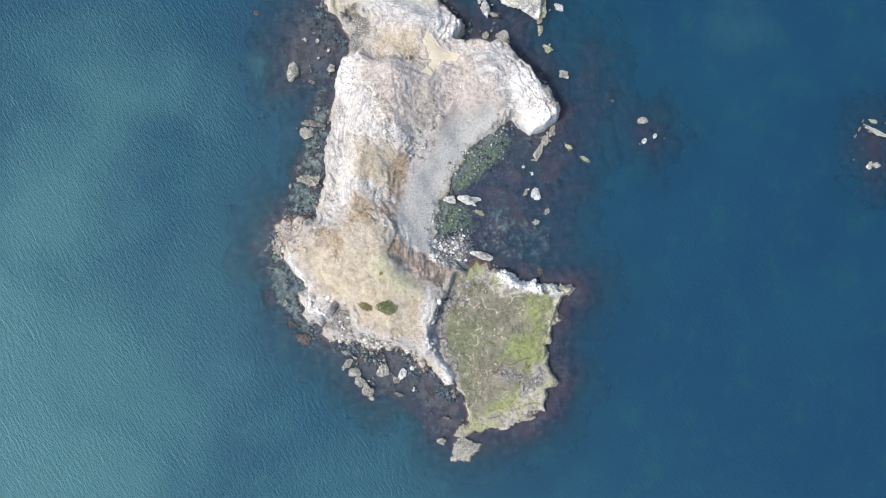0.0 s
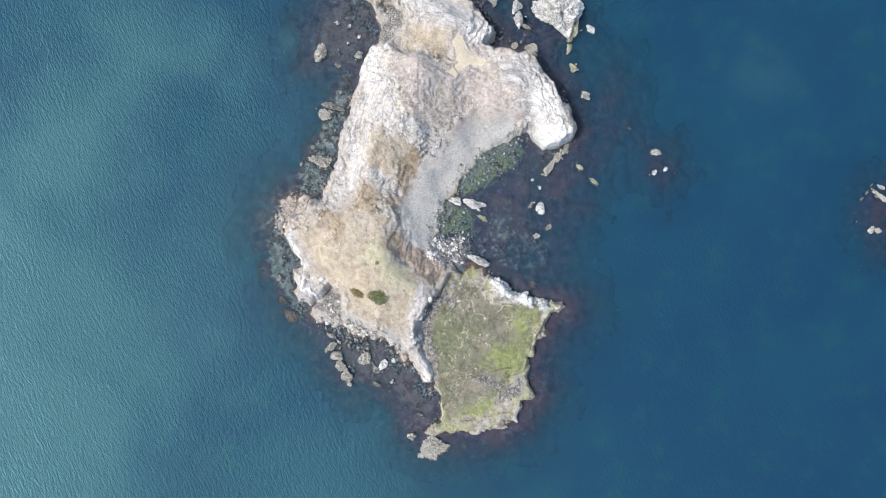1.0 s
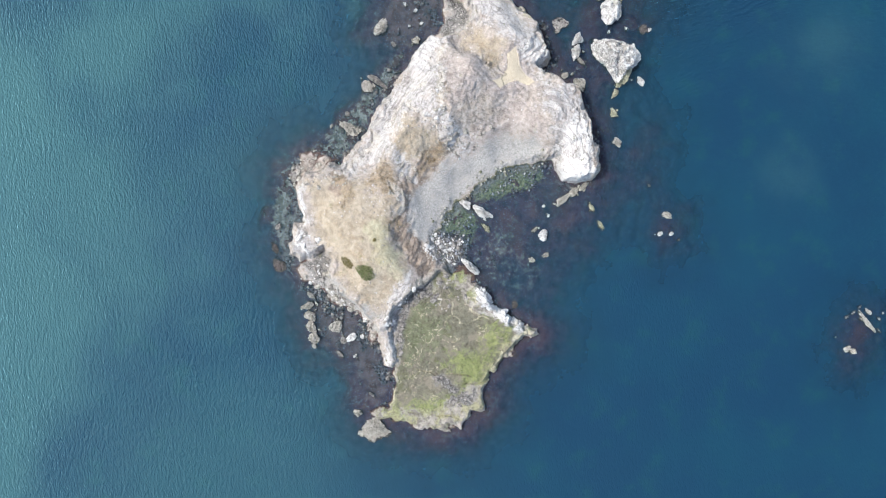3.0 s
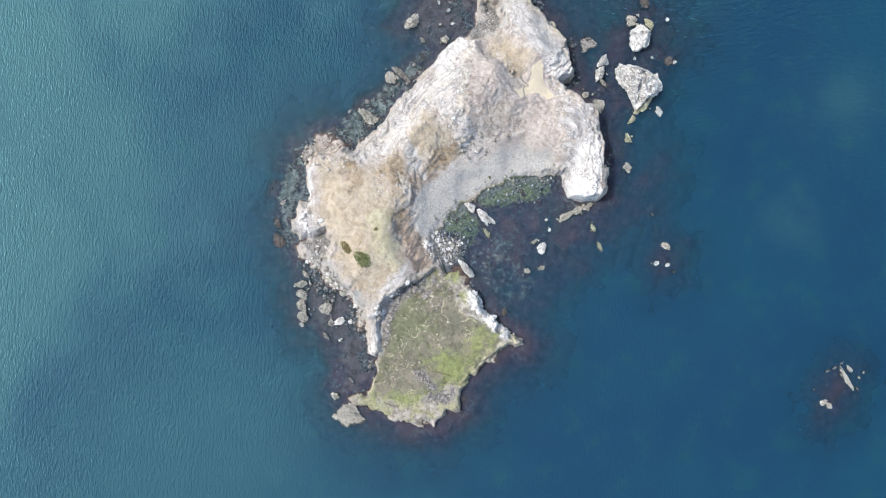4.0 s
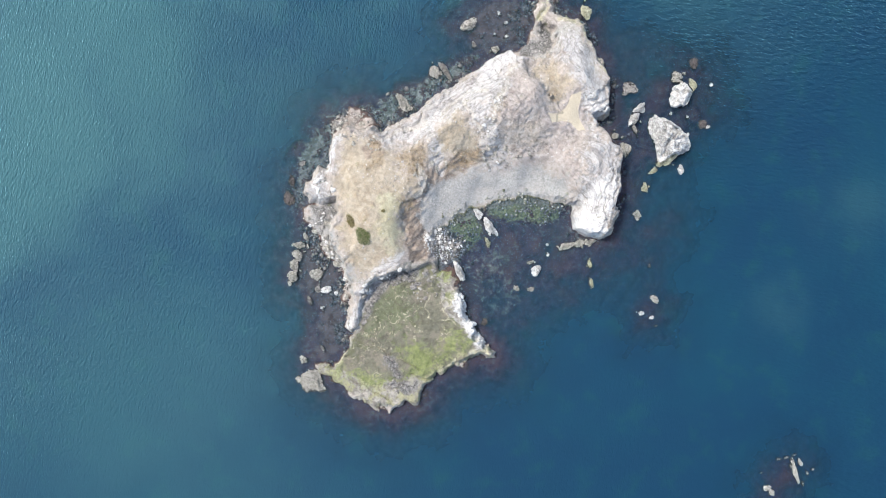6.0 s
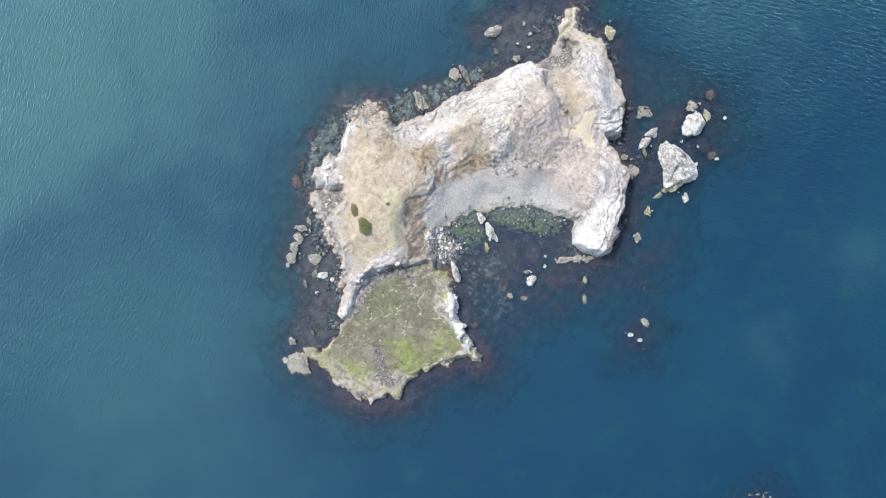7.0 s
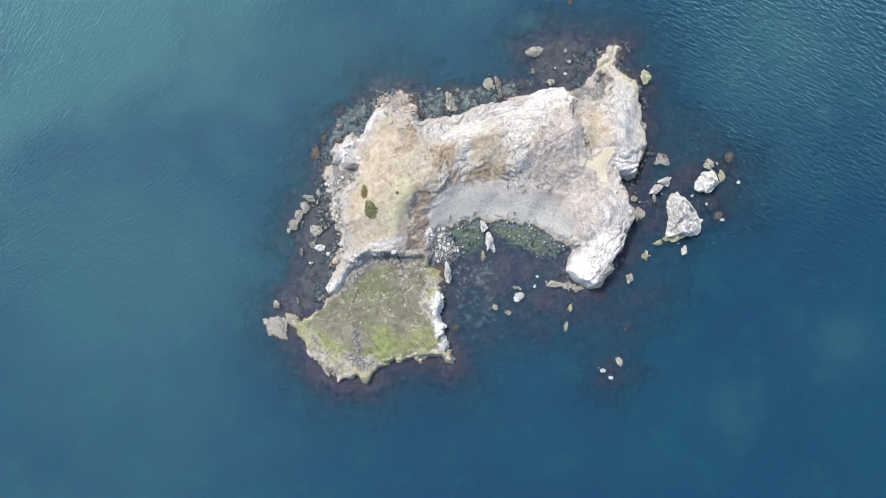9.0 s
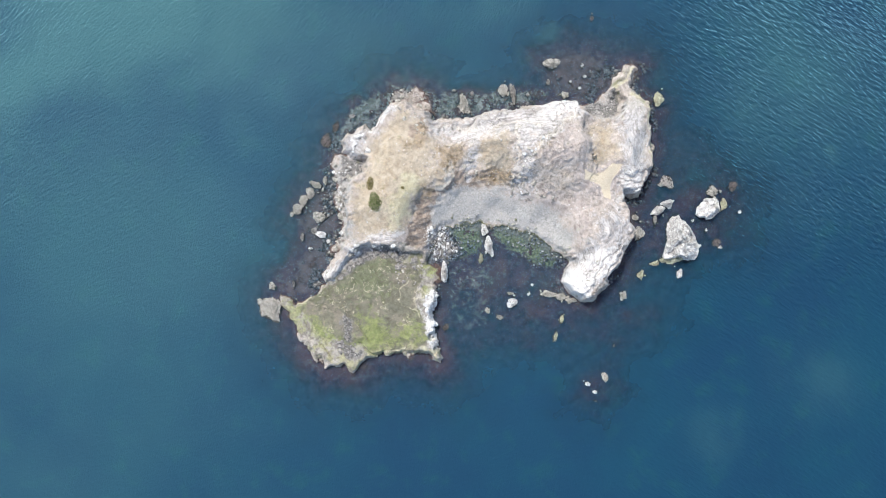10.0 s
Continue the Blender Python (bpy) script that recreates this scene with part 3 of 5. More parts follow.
# yellow-cream tide rims and pale lips of the steps: lines and half widths
RIMS = [
    ([(74.1, 70.7), (76.7, 69.6), (81.6, 69.0), (82.3, 66.7), (80.3, 61.5), (79.9, 58.0), (81.0, 55.1), (82.2, 50.9)], 0.65),
    ([(67.5, 72.6), (70.4, 75.5), (73.6, 79.1), (76.7, 82.3)], 0.6),
    ([(-13.5, -3.8), (-15.2, -7.1), (-16.5, -9.7), (-15.4, -11.9), (-12.1, -13.2), (-10.2, -14.6), (-9.5, -17.6)], 0.05),
    ([(-10.6, -4.2), (-6.9, -4.9), (-5.7, -7.5), (-7.9, -9.7), (-11.0, -10.8), (-9.9, -13.7)], 0.1),
    ([(-49.7, -6.7), (-52.1, -9.3), (-56.3, -10.5), (-59.4, -10.4)], 0.32),
    ([(-29.8, -31.3), (-26.0, -31.7), (-21.6, -30.6), (-18.3, -28.7), (-15.0, -28.4)], 0.32),
    ([(-36.3, -31.2), (-33.3, -27.8), (-31.5, -33.9)], 0.41),
    ([(-8.4, -28.0), (-4.0, -30.5), (-1.2, -34.5)], 0.54),
]
LIPS = [(STEPS[0][0][3:], 0.8), (STEPS[1][0], 0.6), (STEPS[3][0], 0.5), (STEPS[11][0], 0.9), (STEPS[4][0], 0.7)]
COVERS = {}


def spread(cover_name, outline):
    COVERS.setdefault(cover_name, []).append(outline)


spread("guano", [(-6.0, 59.7), (8.1, 60.6), (26.9, 65.3), (38.0, 66.2), (51.2, 68.0), (54.5, 63.1), (50.1, 59.7), (44.5, 55.3),
    (37.9, 49.3), (31.2, 44.2), (26.8, 48.0), (25.8, 54.2), (14.7, 54.2), (11.4, 49.3), (3.7, 51.9), (-2.9, 53.1),
    (-6.2, 55.3)])
spread("guano", [(67.5, 61.8), (70.8, 65.1), (77.2, 62.9), (77.1, 55.3), (78.8, 48.7), (79.1, 42.2), (76.4, 33.5), (73.6, 29.2),
    (69.3, 28.8), (68.3, 42.2), (67.4, 53.1)])
spread("guano", [(68.0, 27.6), (72.2, 18.1), (65.6, 0.8), (56.2, -9.5), (47.7, -6.9), (44.9, -2.6), (47.7, 4.5), (55.3, 9.9),
    (58.6, 16.3), (60.2, 22.8)])
spread("guano", [(-39.5, 51.5), (-36.9, 54.2), (-29.4, 57.5), (-27.6, 54.2), (-29.4, 47.5), (-30.4, 44.2), (-37.1, 46.4)])
spread("guano", [(-28.3, 54.6), (-25.4, 60.8), (-21.0, 65.3), (-19.0, 64.4), (-24.1, 57.5), (-25.4, 54.6)])
spread("guano", [(-45.2, -3.1), (-46.6, -0.0), (-42.4, 3.9), (-38.5, 8.3), (-31.5, 12.3), (-20.5, 11.8), (-18.3, 9.6), (-29.3, 8.7),
    (-34.8, 6.8), (-39.6, 1.7)])
spread("guano", [(-6.0, -25.0), (-4.6, -16.2), (-5.1, -9.7), (-3.3, -6.4), (-2.0, -7.5), (-2.7, -18.4), (-0.9, -27.6), (-4.0, -28.7)])
spread("guano", [(-12.1, -14.1), (-8.4, -14.6), (-6.9, -20.7), (-4.0, -27.2), (-7.3, -26.1), (-9.5, -18.5)])
spread("guano", [(25.8, 40.4), (34.1, 42.1), (36.2, 33.8), (29.7, 30.5), (26.4, 32.7)])
spread("guano", [(6.9, 42.2), (11.8, 49.8), (13.5, 42.2), (10.1, 35.7)])
spread("guano", [(44.4, 58.7), (47.6, 58.2), (41.1, 50.5), (30.3, 41.8), (28.2, 44.0), (37.9, 51.5)])
spread("guano", [(-20.6, 1.3), (-14.4, 0.8), (-13.5, -4.2), (-19.4, -4.2)])
spread("bright", [(61.5, 9.8), (66.9, 12.0), (64.7, 1.2), (61.0, -4.1), (56.0, -9.0), (51.9, -9.0), (48.1, -6.2), (45.6, -2.6),
    (48.2, 1.2), (54.0, 3.4), (58.3, 7.7)])
spread("bright", [(-4.0, -5.8), (-2.7, -6.4), (-2.9, -14.1), (-4.0, -18.5), (-3.3, -25.1), (-2.5, -27.7), (-5.5, -27.7), (-8.4, -24.6), (-7.3, -17.4), (-5.8, -13.0), (-4.7, -9.7)])
spread("bright", [(-12.2, -13.3), (-10.0, -14.1), (-9.3, -18.8), (-11.1, -18.1)])
spread("bright", [(-45.0, -2.7), (-46.4, -0.5), (-42.9, 3.0), (-39.4, 4.3), (-40.2, 1.3)])
spread("bright", [(69.1, 39.9), (77.0, 39.9), (75.5, 32.3), (72.6, 29.1), (69.2, 29.5)])
spread("bright", [(-27.7, 55.3), (-25.1, 60.6), (-21.1, 65.1), (-19.8, 64.4), (-24.2, 58.0)])
spread("bright", [(41.1, 65.0), (48.8, 67.3), (52.1, 65.5), (48.8, 61.7), (42.2, 60.6)])
spread("dry_grass", [(-24.9, 54.8), (-18.0, 64.0), (-7.2, 60.7), (-6.7, 53.1), (-1.8, 49.1), (-2.9, 42.2), (3.6, 40.0), (-2.8, 32.4),
    (-10.4, 29.2), (-12.5, 19.5), (-20.0, 13.0), (-30.7, 12.0), (-34.0, 18.4), (-35.1, 29.2), (-28.7, 40.0), (-28.3, 50.9)])
spread("dry_grass", [(13.2, 48.7), (25.0, 47.9), (26.0, 40.1), (14.3, 39.0)])
spread("dry_grass", [(58.5, 54.2), (65.0, 56.3), (66.2, 43.3), (60.6, 41.8)])
spread("ash", [(69.6, 65.8), (74.0, 69.3), (78.4, 67.6), (78.4, 63.1), (77.9, 57.5), (79.3, 49.7), (79.9, 43.1), (69.8, 43.1), (68.6, 54.2), (69.1, 62.0)])
spread("margin", [(67.0, 73.0), (70.7, 76.2), (73.9, 80.3), (76.6, 82.1), (74.8, 82.6), (71.2, 79.4), (67.5, 75.3)])
spread("bare_earth", [(48.8, 22.7), (57.4, 21.6), (55.1, 13.0), (49.1, 9.8), (46.5, 14.1)])
spread("brown_scrub", [(-3.3, 48.1), (6.8, 50.7), (7.5, 43.1), (4.2, 39.2), (-1.8, 39.9)])
spread("brown_scrub", [(13.5, 38.9), (25.6, 40.3), (27.3, 34.5), (16.8, 33.0)])
spread("brown_scrub", [(-10.5, 58.3), (-6.8, 59.0), (-6.8, 52.4), (-10.3, 52.4)])
spread("brown_scrub", [(-8.3, 33.4), (-2.9, 32.1), (-5.0, 28.4), (-8.9, 29.0)])
# the hill's dark pit, painted on as a small brown patch
spread("brown_scrub", [(36.4, 49.8), (40.2, 49.8), (40.6, 47.5), (37.2, 47.1)])
spread("bare_earth", [(5.0, 40.5), (5.0, 30.7), (-4.0, 26.3), (-6.1, 12.1), (-18.1, 9.9), (-13.3, 20.8), (-8.3, 30.7), (1.5, 33.5)])
spread("bare_earth", [(37.2, 51.7), (46.8, 58.1), (55.2, 51.7), (56.1, 42.2), (43.5, 40.7), (36.1, 42.2)])
spread("bare_earth", [(48.7, 43.1), (57.3, 43.8), (69.2, 44.2), (69.7, 33.4), (65.7, 27.4), (55.0, 29.1), (49.1, 34.5)])
spread("bare_earth", [(32.1, 30.8), (56.2, 29.3), (60.5, 23.1), (49.6, 20.5), (38.7, 24.9)])
SCARP = [(5.0, 40.4), (5.4, 32.7), (-0.3, 29.0), (-3.5, 24.7), (-5.5, 14.2), (-8.5, 9.9), (-13.7, 12.1), (-12.2, 20.3),
    (-10.0, 26.2), (-8.3, 30.1), (-2.9, 32.3), (1.9, 33.6)]
spread("scarp", SCARP)
spread("scarp", [(13.4, 38.6), (26.5, 39.5), (28.0, 33.4), (16.7, 32.1)])
spread("sand", [(53.9, 39.9), (57.7, 38.4), (61.1, 39.2), (65.0, 42.0), (68.5, 41.6), (67.4, 39.2), (65.2, 36.4), (64.5, 32.5),
    (64.7, 28.2), (61.7, 29.5), (60.2, 33.4), (57.7, 35.3), (53.8, 36.0)])
spread("pale_grass", [(-16.1, 37.2), (-9.9, 37.6), (-8.9, 33.0), (-12.6, 27.1), (-16.8, 20.2), (-21.8, 19.1), (-21.3, 24.8), (-17.8, 29.0)])
spread("pebbles", [(-5.2, 25.3), (3.7, 33.5), (17.1, 33.1), (30.4, 29.7), (42.6, 24.2), (50.8, 16.8), (48.7, 9.0), (44.7, 9.0),
    (32.6, 16.8), (18.2, 19.7), (5.9, 19.7), (-0.7, 17.9), (-4.7, 15.7)])
spread("pebbles", [(55.1, 66.9), (60.0, 61.5), (66.7, 62.4), (69.0, 66.5), (66.4, 71.5), (60.5, 67.4)])
spread("pebbles", [(-42.2, 47.2), (-32.1, 44.9), (-30.7, 40.9), (-35.2, 35.9), (-36.0, 30.3), (-35.9, 14.6), (-39.5, 9.3), (-40.8, 10.2),
    (-42.0, 28.1), (-43.7, 41.6)])
spread("margin", PLATFORM)
spread("turf", [(-51.1, -9.8), (-41.4, -3.6), (-37.5, 1.3), (-31.7, 7.3), (-20.2, 8.8), (-14.0, 5.5), (-8.7, -2.7), (-10.0, -12.0),
    (-8.2, -18.6), (-7.3, -22.5), (-6.9, -27.3), (-13.9, -29.5), (-27.1, -32.2), (-31.6, -27.3), (-40.4, -25.2),
    (-49.2, -21.9), (-58.1, -14.2)])
spread("algae", [(-31.6, -16.4), (-26.0, -15.2), (-20.6, -23.0), (-9.5, -20.6), (-7.7, -25.0), (-18.3, -26.3), (-20.5, -29.5), (-29.3, -31.3),
    (-33.8, -26.3)])
spread("algae", [(-62.7, -13.1), (-56.0, -12.0), (-52.7, -16.4), (-47.1, -19.7), (-40.4, -24.7), (-42.5, -26.9), (-49.2, -24.1), (-56.1, -19.7)])
spread("moss", [(-36.2, 3.7), (-29.6, 6.9), (-20.5, 6.5), (-20.5, -3.1), (-27.2, -9.8), (-35.0, -7.6), (-40.6, -5.4)])
spread("scarp", [(-4.4, 30.5), (-0.7, 32.3), (3.2, 30.9), (3.7, 26.1), (-0.7, 23.8), (-3.8, 25.4)])
spread("dry_grass", [(58.6, 59.0), (65.0, 58.9), (66.0, 50.7), (66.3, 43.1), (62.8, 42.1), (58.4, 39.9), (57.1, 46.2)])
spread("dry_grass", [(6.9, 43.4), (10.1, 48.1), (18.6, 52.7), (26.2, 56.1), (28.0, 50.0), (26.1, 45.2), (21.1, 40.4), (14.5, 39.9), (9.1, 40.0)])
spread("scarp", [(3.4, 39.0), (14.5, 40.0), (14.7, 33.0), (8.0, 32.0), (4.2, 33.0)])
spread("dark_rock_and_shade", [(54.1, 67.8), (58.6, 64.6), (64.0, 63.3), (68.9, 63.7), (69.7, 67.8), (67.2, 71.4), (62.7, 67.8), (57.7, 66.9)])
# darkens the painted pit on the hill
spread("scarp", [(36.6, 50.8), (40.4, 50.4), (40.2, 47.2), (36.9, 47.4)])
spread("scarp", [(-13.3, 57.5), (-8.3, 59.7), (-5.7, 57.7), (-6.1, 52.0), (-10.4, 50.3), (-13.7, 53.3)])
spread("brown_scrub", [(-15.4, 50.4), (-8.3, 51.3), (-7.2, 48.2), (-14.7, 46.9)])
spread("guano", [(-31.2, 11.7), (-24.9, 15.9), (-18.0, 18.1), (-15.5, 16.0), (-20.3, 11.0), (-27.3, 9.0)])
spread("bare_earth", [(26.8, 33.1), (38.4, 32.7), (46.9, 29.3), (44.5, 21.1), (34.6, 23.8), (27.0, 26.7)])
spread("dark_rock_and_shade", [(73.5, 77.7), (75.7, 79.9), (80.1, 75.8), (81.0, 72.1), (75.5, 71.8)])
spread("guano", [(-12.1, -13.7), (-9.9, -14.6), (-9.5, -18.5), (-11.3, -17.6)])
spread("algae", [(-5.2, 4.4), (-2.1, 4.6), (-1.4, -0.9), (-4.3, -2.3)])
spread("algae", [(-15.0, -19.7), (-9.5, -19.0), (-9.1, -24.1), (-13.9, -25.2)])
spread("crust", [(79.5, 67.0), (81.7, 67.0), (82.5, 60.2), (81.6, 54.6), (83.1, 49.7), (82.3, 43.0), (81.4, 43.0), (81.5, 50.1),
    (80.5, 55.1), (81.2, 60.9)])
spread("crust", [(73.7, 74.7), (75.4, 71.1), (78.7, 69.3), (82.1, 69.3), (81.6, 67.5), (77.6, 67.9), (74.0, 70.2)])
spread("crust", [(-63.8, -10.9), (-56.0, -14.6), (-49.3, -23.0), (-42.6, -30.7), (-37.1, -31.8), (-30.5, -30.7), (-20.6, -27.8),
    (-10.6, -28.5), (-1.6, -34.0), (-4.0, -31.4), (-9.5, -30.9), (-18.4, -30.5), (-29.4, -34.0), (-33.3, -37.5),
    (-42.6, -35.7), (-50.3, -31.8), (-58.2, -20.4), (-63.1, -14.6)])
spread("crust", [(-39.3, -31.8), (-37.6, -31.8), (-37.8, -34.4), (-39.5, -34.4)])
spread("dark_rock_and_shade", [(54.6, 66.0), (59.1, 62.9), (64.9, 63.5), (67.2, 66.9), (64.5, 67.6), (60.5, 65.1), (57.3, 66.5)])
# foot of the knoll's cliff: dark rock with the overhang's shade painted in
spread("dark_rock_and_shade", [(-41.2, -3.6), (-38.2, 2.6), (-32.1, 8.6), (-26.1, 10.3), (-18.4, 10.8), (-12.2, 9.4), (-13.5, 7.4), (-20.6, 7.9),
    (-29.4, 7.4), (-36.4, 0.8)])
spread("dark_rock_and_shade", [(-42.1, -26.3), (-33.3, -27.3), (-31.5, -31.7), (-37.0, -31.7), (-41.2, -29.1)])
spread("dark_rock_and_shade", [(-38.7, -16.4), (-36.0, -17.5), (-35.5, -25.2), (-37.7, -25.2)])
spread("dark_rock_and_shade", [(-40.9, 47.6), (-30.1, 44.7), (-31.5, 40.2), (-38.6, 36.9), (-41.3, 41.4)])
ROCKS = []  # x, y, half length, half width, height, turn, kind of stone
ROCKS.append([(85.2, 25.3, 1.9, 2.7, 3.4, -25, 0), (88.9, 28.1, 2.3, 1.75, 3.0, 20, 0), (84.1, 21.3, 0.8, 1.9, 0.9, -10, 1),
    (93.6, 14.2, 5.3, 7.3, 7.0, 0, 5),
    (106.2, 25.9, 3.80, 4.69, 5.0, -20, 0), (107.2, 32.6, 1.79, 2.23, 1.5, 0, 2), (111.4, 27.7, 1.34, 2.23, 1.5, 0, 3)])
ROCKS.append([(115.3, 35.3, 2.23, 1.79, 0.45, 30, 4), (117.8, 24.8, 0.89, 0.67, 0.6, 0, 0), (108.2, 12.9, 1.56, 1.12, 0.45, 20, 4),
    (109.5, 10.7, 1.12, 0.67, 0.6, 30, 0), (104.3, 17.4, 0.67, 0.67, 0.6, 0, 0), (93.5, 0.4, 1.34, 1.79, 1.6, 0, 0)])
ROCKS.append([(88.9, 36.7, 2.23, 2.68, 0.7, 20, 1), (91.1, 6.6, 3.57, 1.79, 1.6, 10, 3), (77.9, -0.5, 1.34, 1.79, 1.2, 0, 3),
    (84.0, 4.0, 1.79, 0.89, 1.0, 0, 3), (86.9, 5.3, 1.56, 0.89, 1.0, 0, 3), (77.4, 16.5, 1.79, 3.13, 1.5, -20, 2),
    (76.2, 22.5, 1.12, 1.34, 1.0, 0, 2)])
ROCKS.append([(71.3, -8.1, 1.34, 1.79, 1.0, 0, 2), (18.5, 10.9, 1.34, 3.35, 3.0, 10, 0), (16.7, 17.4, 1.34, 2.46, 2.2, -5, 0),
    (15.1, 6.2, 0.89, 2.01, 1.0, 0, 3), (27.7, -10.9, 2.0, 1.7, 1.6, 20, 5), (27.1, -7.6, 1.34, 0.67, 0.7, 0, 2)])
ROCKS.append([(17.7, -14.3, 0.89, 1.12, 0.9, 0, 2), (22.6, -16.9, 1.12, 1.12, 0.8, 0, 2), (35.3, -4.3, 0.67, 0.67, 0.7, 0, 0),
    (34.0, -7.8, 0.67, 0.67, 0.6, 0, 0), (41.5, -7.8, 3.13, 1.34, 1.2, 0, 2), (46.4, -8.7, 2.23, 1.12, 1.0, 10, 2),
    (50.9, -10.0, 2.01, 0.89, 1.0, 0, 2), (47.0, -17.6, 0.89, 1.79, 0.9, -15, 3)])
ROCKS.append([(44.5, -24.2, 0.89, 2.01, 0.8, -10, 3), (1.5, -20.9, 1.12, 1.12, 0.45, 0, 4), (0.8, 0.8, 1.56, 3.57, 3.0, 5, 0),
    (56.8, -42.9, 1.2, 1.0, 0.9, 0, 5), (59.6, -46.0, 0.9, 0.7, 0.7, 0, 5), (63.9, -40.3, 1.12, 1.79, 1.2, 10, 2)])
ROCKS.append([(59.8, -49.7, 0.67, 0.45, 0.45, 0, 4), (67.3, -28.0, 0.45, 0.89, 0.45, 0, 4), (-67.2, -4.9, 1.56, 1.34, 1.0, 0, 2),
    (-67.0, -13.2, 4.3, 4.6, 1.4, 10, 2), (-58.6, -3.8, 0.67, 1.12, 0.7, 0, 1), (-50.3, -4.3, 0.89, 0.89, 0.6, 0, 1)])
ROCKS.append([(-55.6, 14.7, 0.67, 1.56, 0.7, 0, 1), (-52.0, 10.2, 0.89, 0.67, 0.6, 0, 0), (-51.2, 17.3, 1.12, 1.34, 0.8, 0, 1),
    (-48.0, 15.6, 1.79, 1.34, 1.1, 0, 0), (-45.1, 13.1, 0.89, 0.89, 0.7, 0, 0), (-48.3, 22.9, 2.23, 1.79, 1.4, 10, 2)])
ROCKS.append([(-57.3, 25.9, 1.79, 2.01, 1.2, 30, 2), (-55.1, 29.2, 1.79, 2.01, 1.3, 0, 2), (-52.2, 32.6, 1.79, 2.01, 1.2, 0, 2),
    (-49.8, 35.3, 2.01, 1.56, 1.2, 0, 2), (-46.6, 37.1, 0.89, 1.56, 1.0, 0, 2), (-46.3, 53.8, 1.79, 2.68, 0.45, -20, 4)])
ROCKS.append([(-42.7, 58.6, 1.12, 2.01, 0.45, -20, 4), (-36.0, 63.1, 1.56, 1.12, 0.6, 0, 1), (8.3, 68.3, 1.79, 4.47, 1.8, 8, 2),
    (27.9, 72.2, 1.34, 4.02, 1.6, 5, 1), (24.1, 73.3, 2.01, 2.46, 1.0, 0, 2), (11.7, 72.0, 0.89, 1.12, 0.8, 0, 1)])
ROCKS.append([(43.3, 83.8, 2.90, 2.01, 1.4, 10, 2), (42.1, 76.8, 0.89, 1.12, 0.8, 0, 1), (55.9, 83.6, 0.67, 0.89, 0.6, 0, 0),
    (56.8, 79.0, 0.89, 0.67, 0.7, 20, 0), (51.1, 76.8, 0.67, 0.67, 0.6, 0, 0), (54.5, 74.5, 0.89, 0.67, 0.5, 0, 0)])
ROCKS.append([(86.0, 69.9, 2.01, 2.68, 1.2, -20, 3), (78.1, 70.6, 1.34, 1.12, 1.0, 0, 3), (48.8, 71.5, 1.34, 1.56, 1.2, 0, 2),
    (57.7, 58.6, 0.89, 0.89, 1.0, 0, 0), (59.9, 102.6, 0.89, 1.34, 0.45, 0, 4)])

WARP = {"sand": 0.8, "bright": 2.0}  # how far a cover's edge wanders
SOFT = {"algae": 7.0, "moss": 8.0, "scarp": 2.2, "pebbles": 4.5, "sand": 1.0, "bright": 4.0, "guano": 6.0, "dry_grass": 7.0, "brown_scrub": 4.5, "bare_earth": 7.0, "pale_grass": 7.0}  # width of a cover's edge
GRID = 0.25  # metres between the points of the island's relief


def hashed(ix, iy, seed):
    n = (ix * 374761393 + iy * 668265263 + seed * 974634533) & 0xFFFFFFFF
    n = ((n ^ (n >> 13)) * 1274126177) & 0xFFFFFFFF
    return ((n ^ (n >> 16)) & 0xFFFF) / 65535.0


def smooth_noise(x, y, seed):
    ix, iy = np.floor(x).astype(np.int64), np.floor(y).astype(np.int64)
    u, v = x - ix, y - iy
    u, v = u * u * u * (u * (6 * u - 15) + 10), v * v * v * (v * (6 * v - 15) + 10)
    low = hashed(ix, iy, seed) * (1 - u) + hashed(ix + 1, iy, seed) * u
    high = hashed(ix, iy + 1, seed) * (1 - u) + hashed(ix + 1, iy + 1, seed) * u
    return low * (1 - v) + high * v - 0.5


def rough_noise(x, y, size, octaves, seed, fade=0.5):
    total, gain = 0 * x, 1.0
    for k in range(octaves):
        f = 2.0**k / size
        total = total + gain * smooth_noise(x * f + 17.3 * k, y * f - 9.1 * k, seed + k)
        gain *= fade
    return total


def inside(poly, x, y):
    """Distance to a closed outline, positive inside."""
    far, odd = np.full(x.shape, 1e9), np.zeros(x.shape, bool)
    for (ax, ay), (bx, by) in zip(poly, poly[1:] + poly[:1]):
        ex, ey = bx - ax, by - ay
        t = np.clip(((x - ax) * ex + (y - ay) * ey) / (ex * ex + ey * ey + 1e-9), 0, 1)
        far = np.minimum(far, (x - ax - t * ex) ** 2 + (y - ay - t * ey) ** 2)
        cross = (ay > y) != (by > y)
        if ey:
            odd ^= cross & (x < ex * (y - ay) / ey + ax)
    return np.where(odd, 1, -1) * np.sqrt(far)


def beside(line, x, y):
    """Distance to an open line, and whether a place lies to its right."""
    far, right = np.full(x.shape, 1e9), np.zeros(x.shape, bool)
    for (ax, ay), (bx, by) in zip(line, line[1:]):
        ex, ey = bx - ax, by - ay
        t = np.clip(((x - ax) * ex + (y - ay) * ey) / (ex * ex + ey * ey), 0, 1)
        d = np.hypot(x - ax - t * ex, y - ay - t * ey)
        right = np.where(d < far, ex * (y - ay) - ey * (x - ax) < 0, right)
        far = np.minimum(far, d)
    return far, right


def ramp(v, lo, hi):
    t = np.clip((v - lo) / (hi - lo), 0, 1)
    return t * t * (3 - 2 * t)


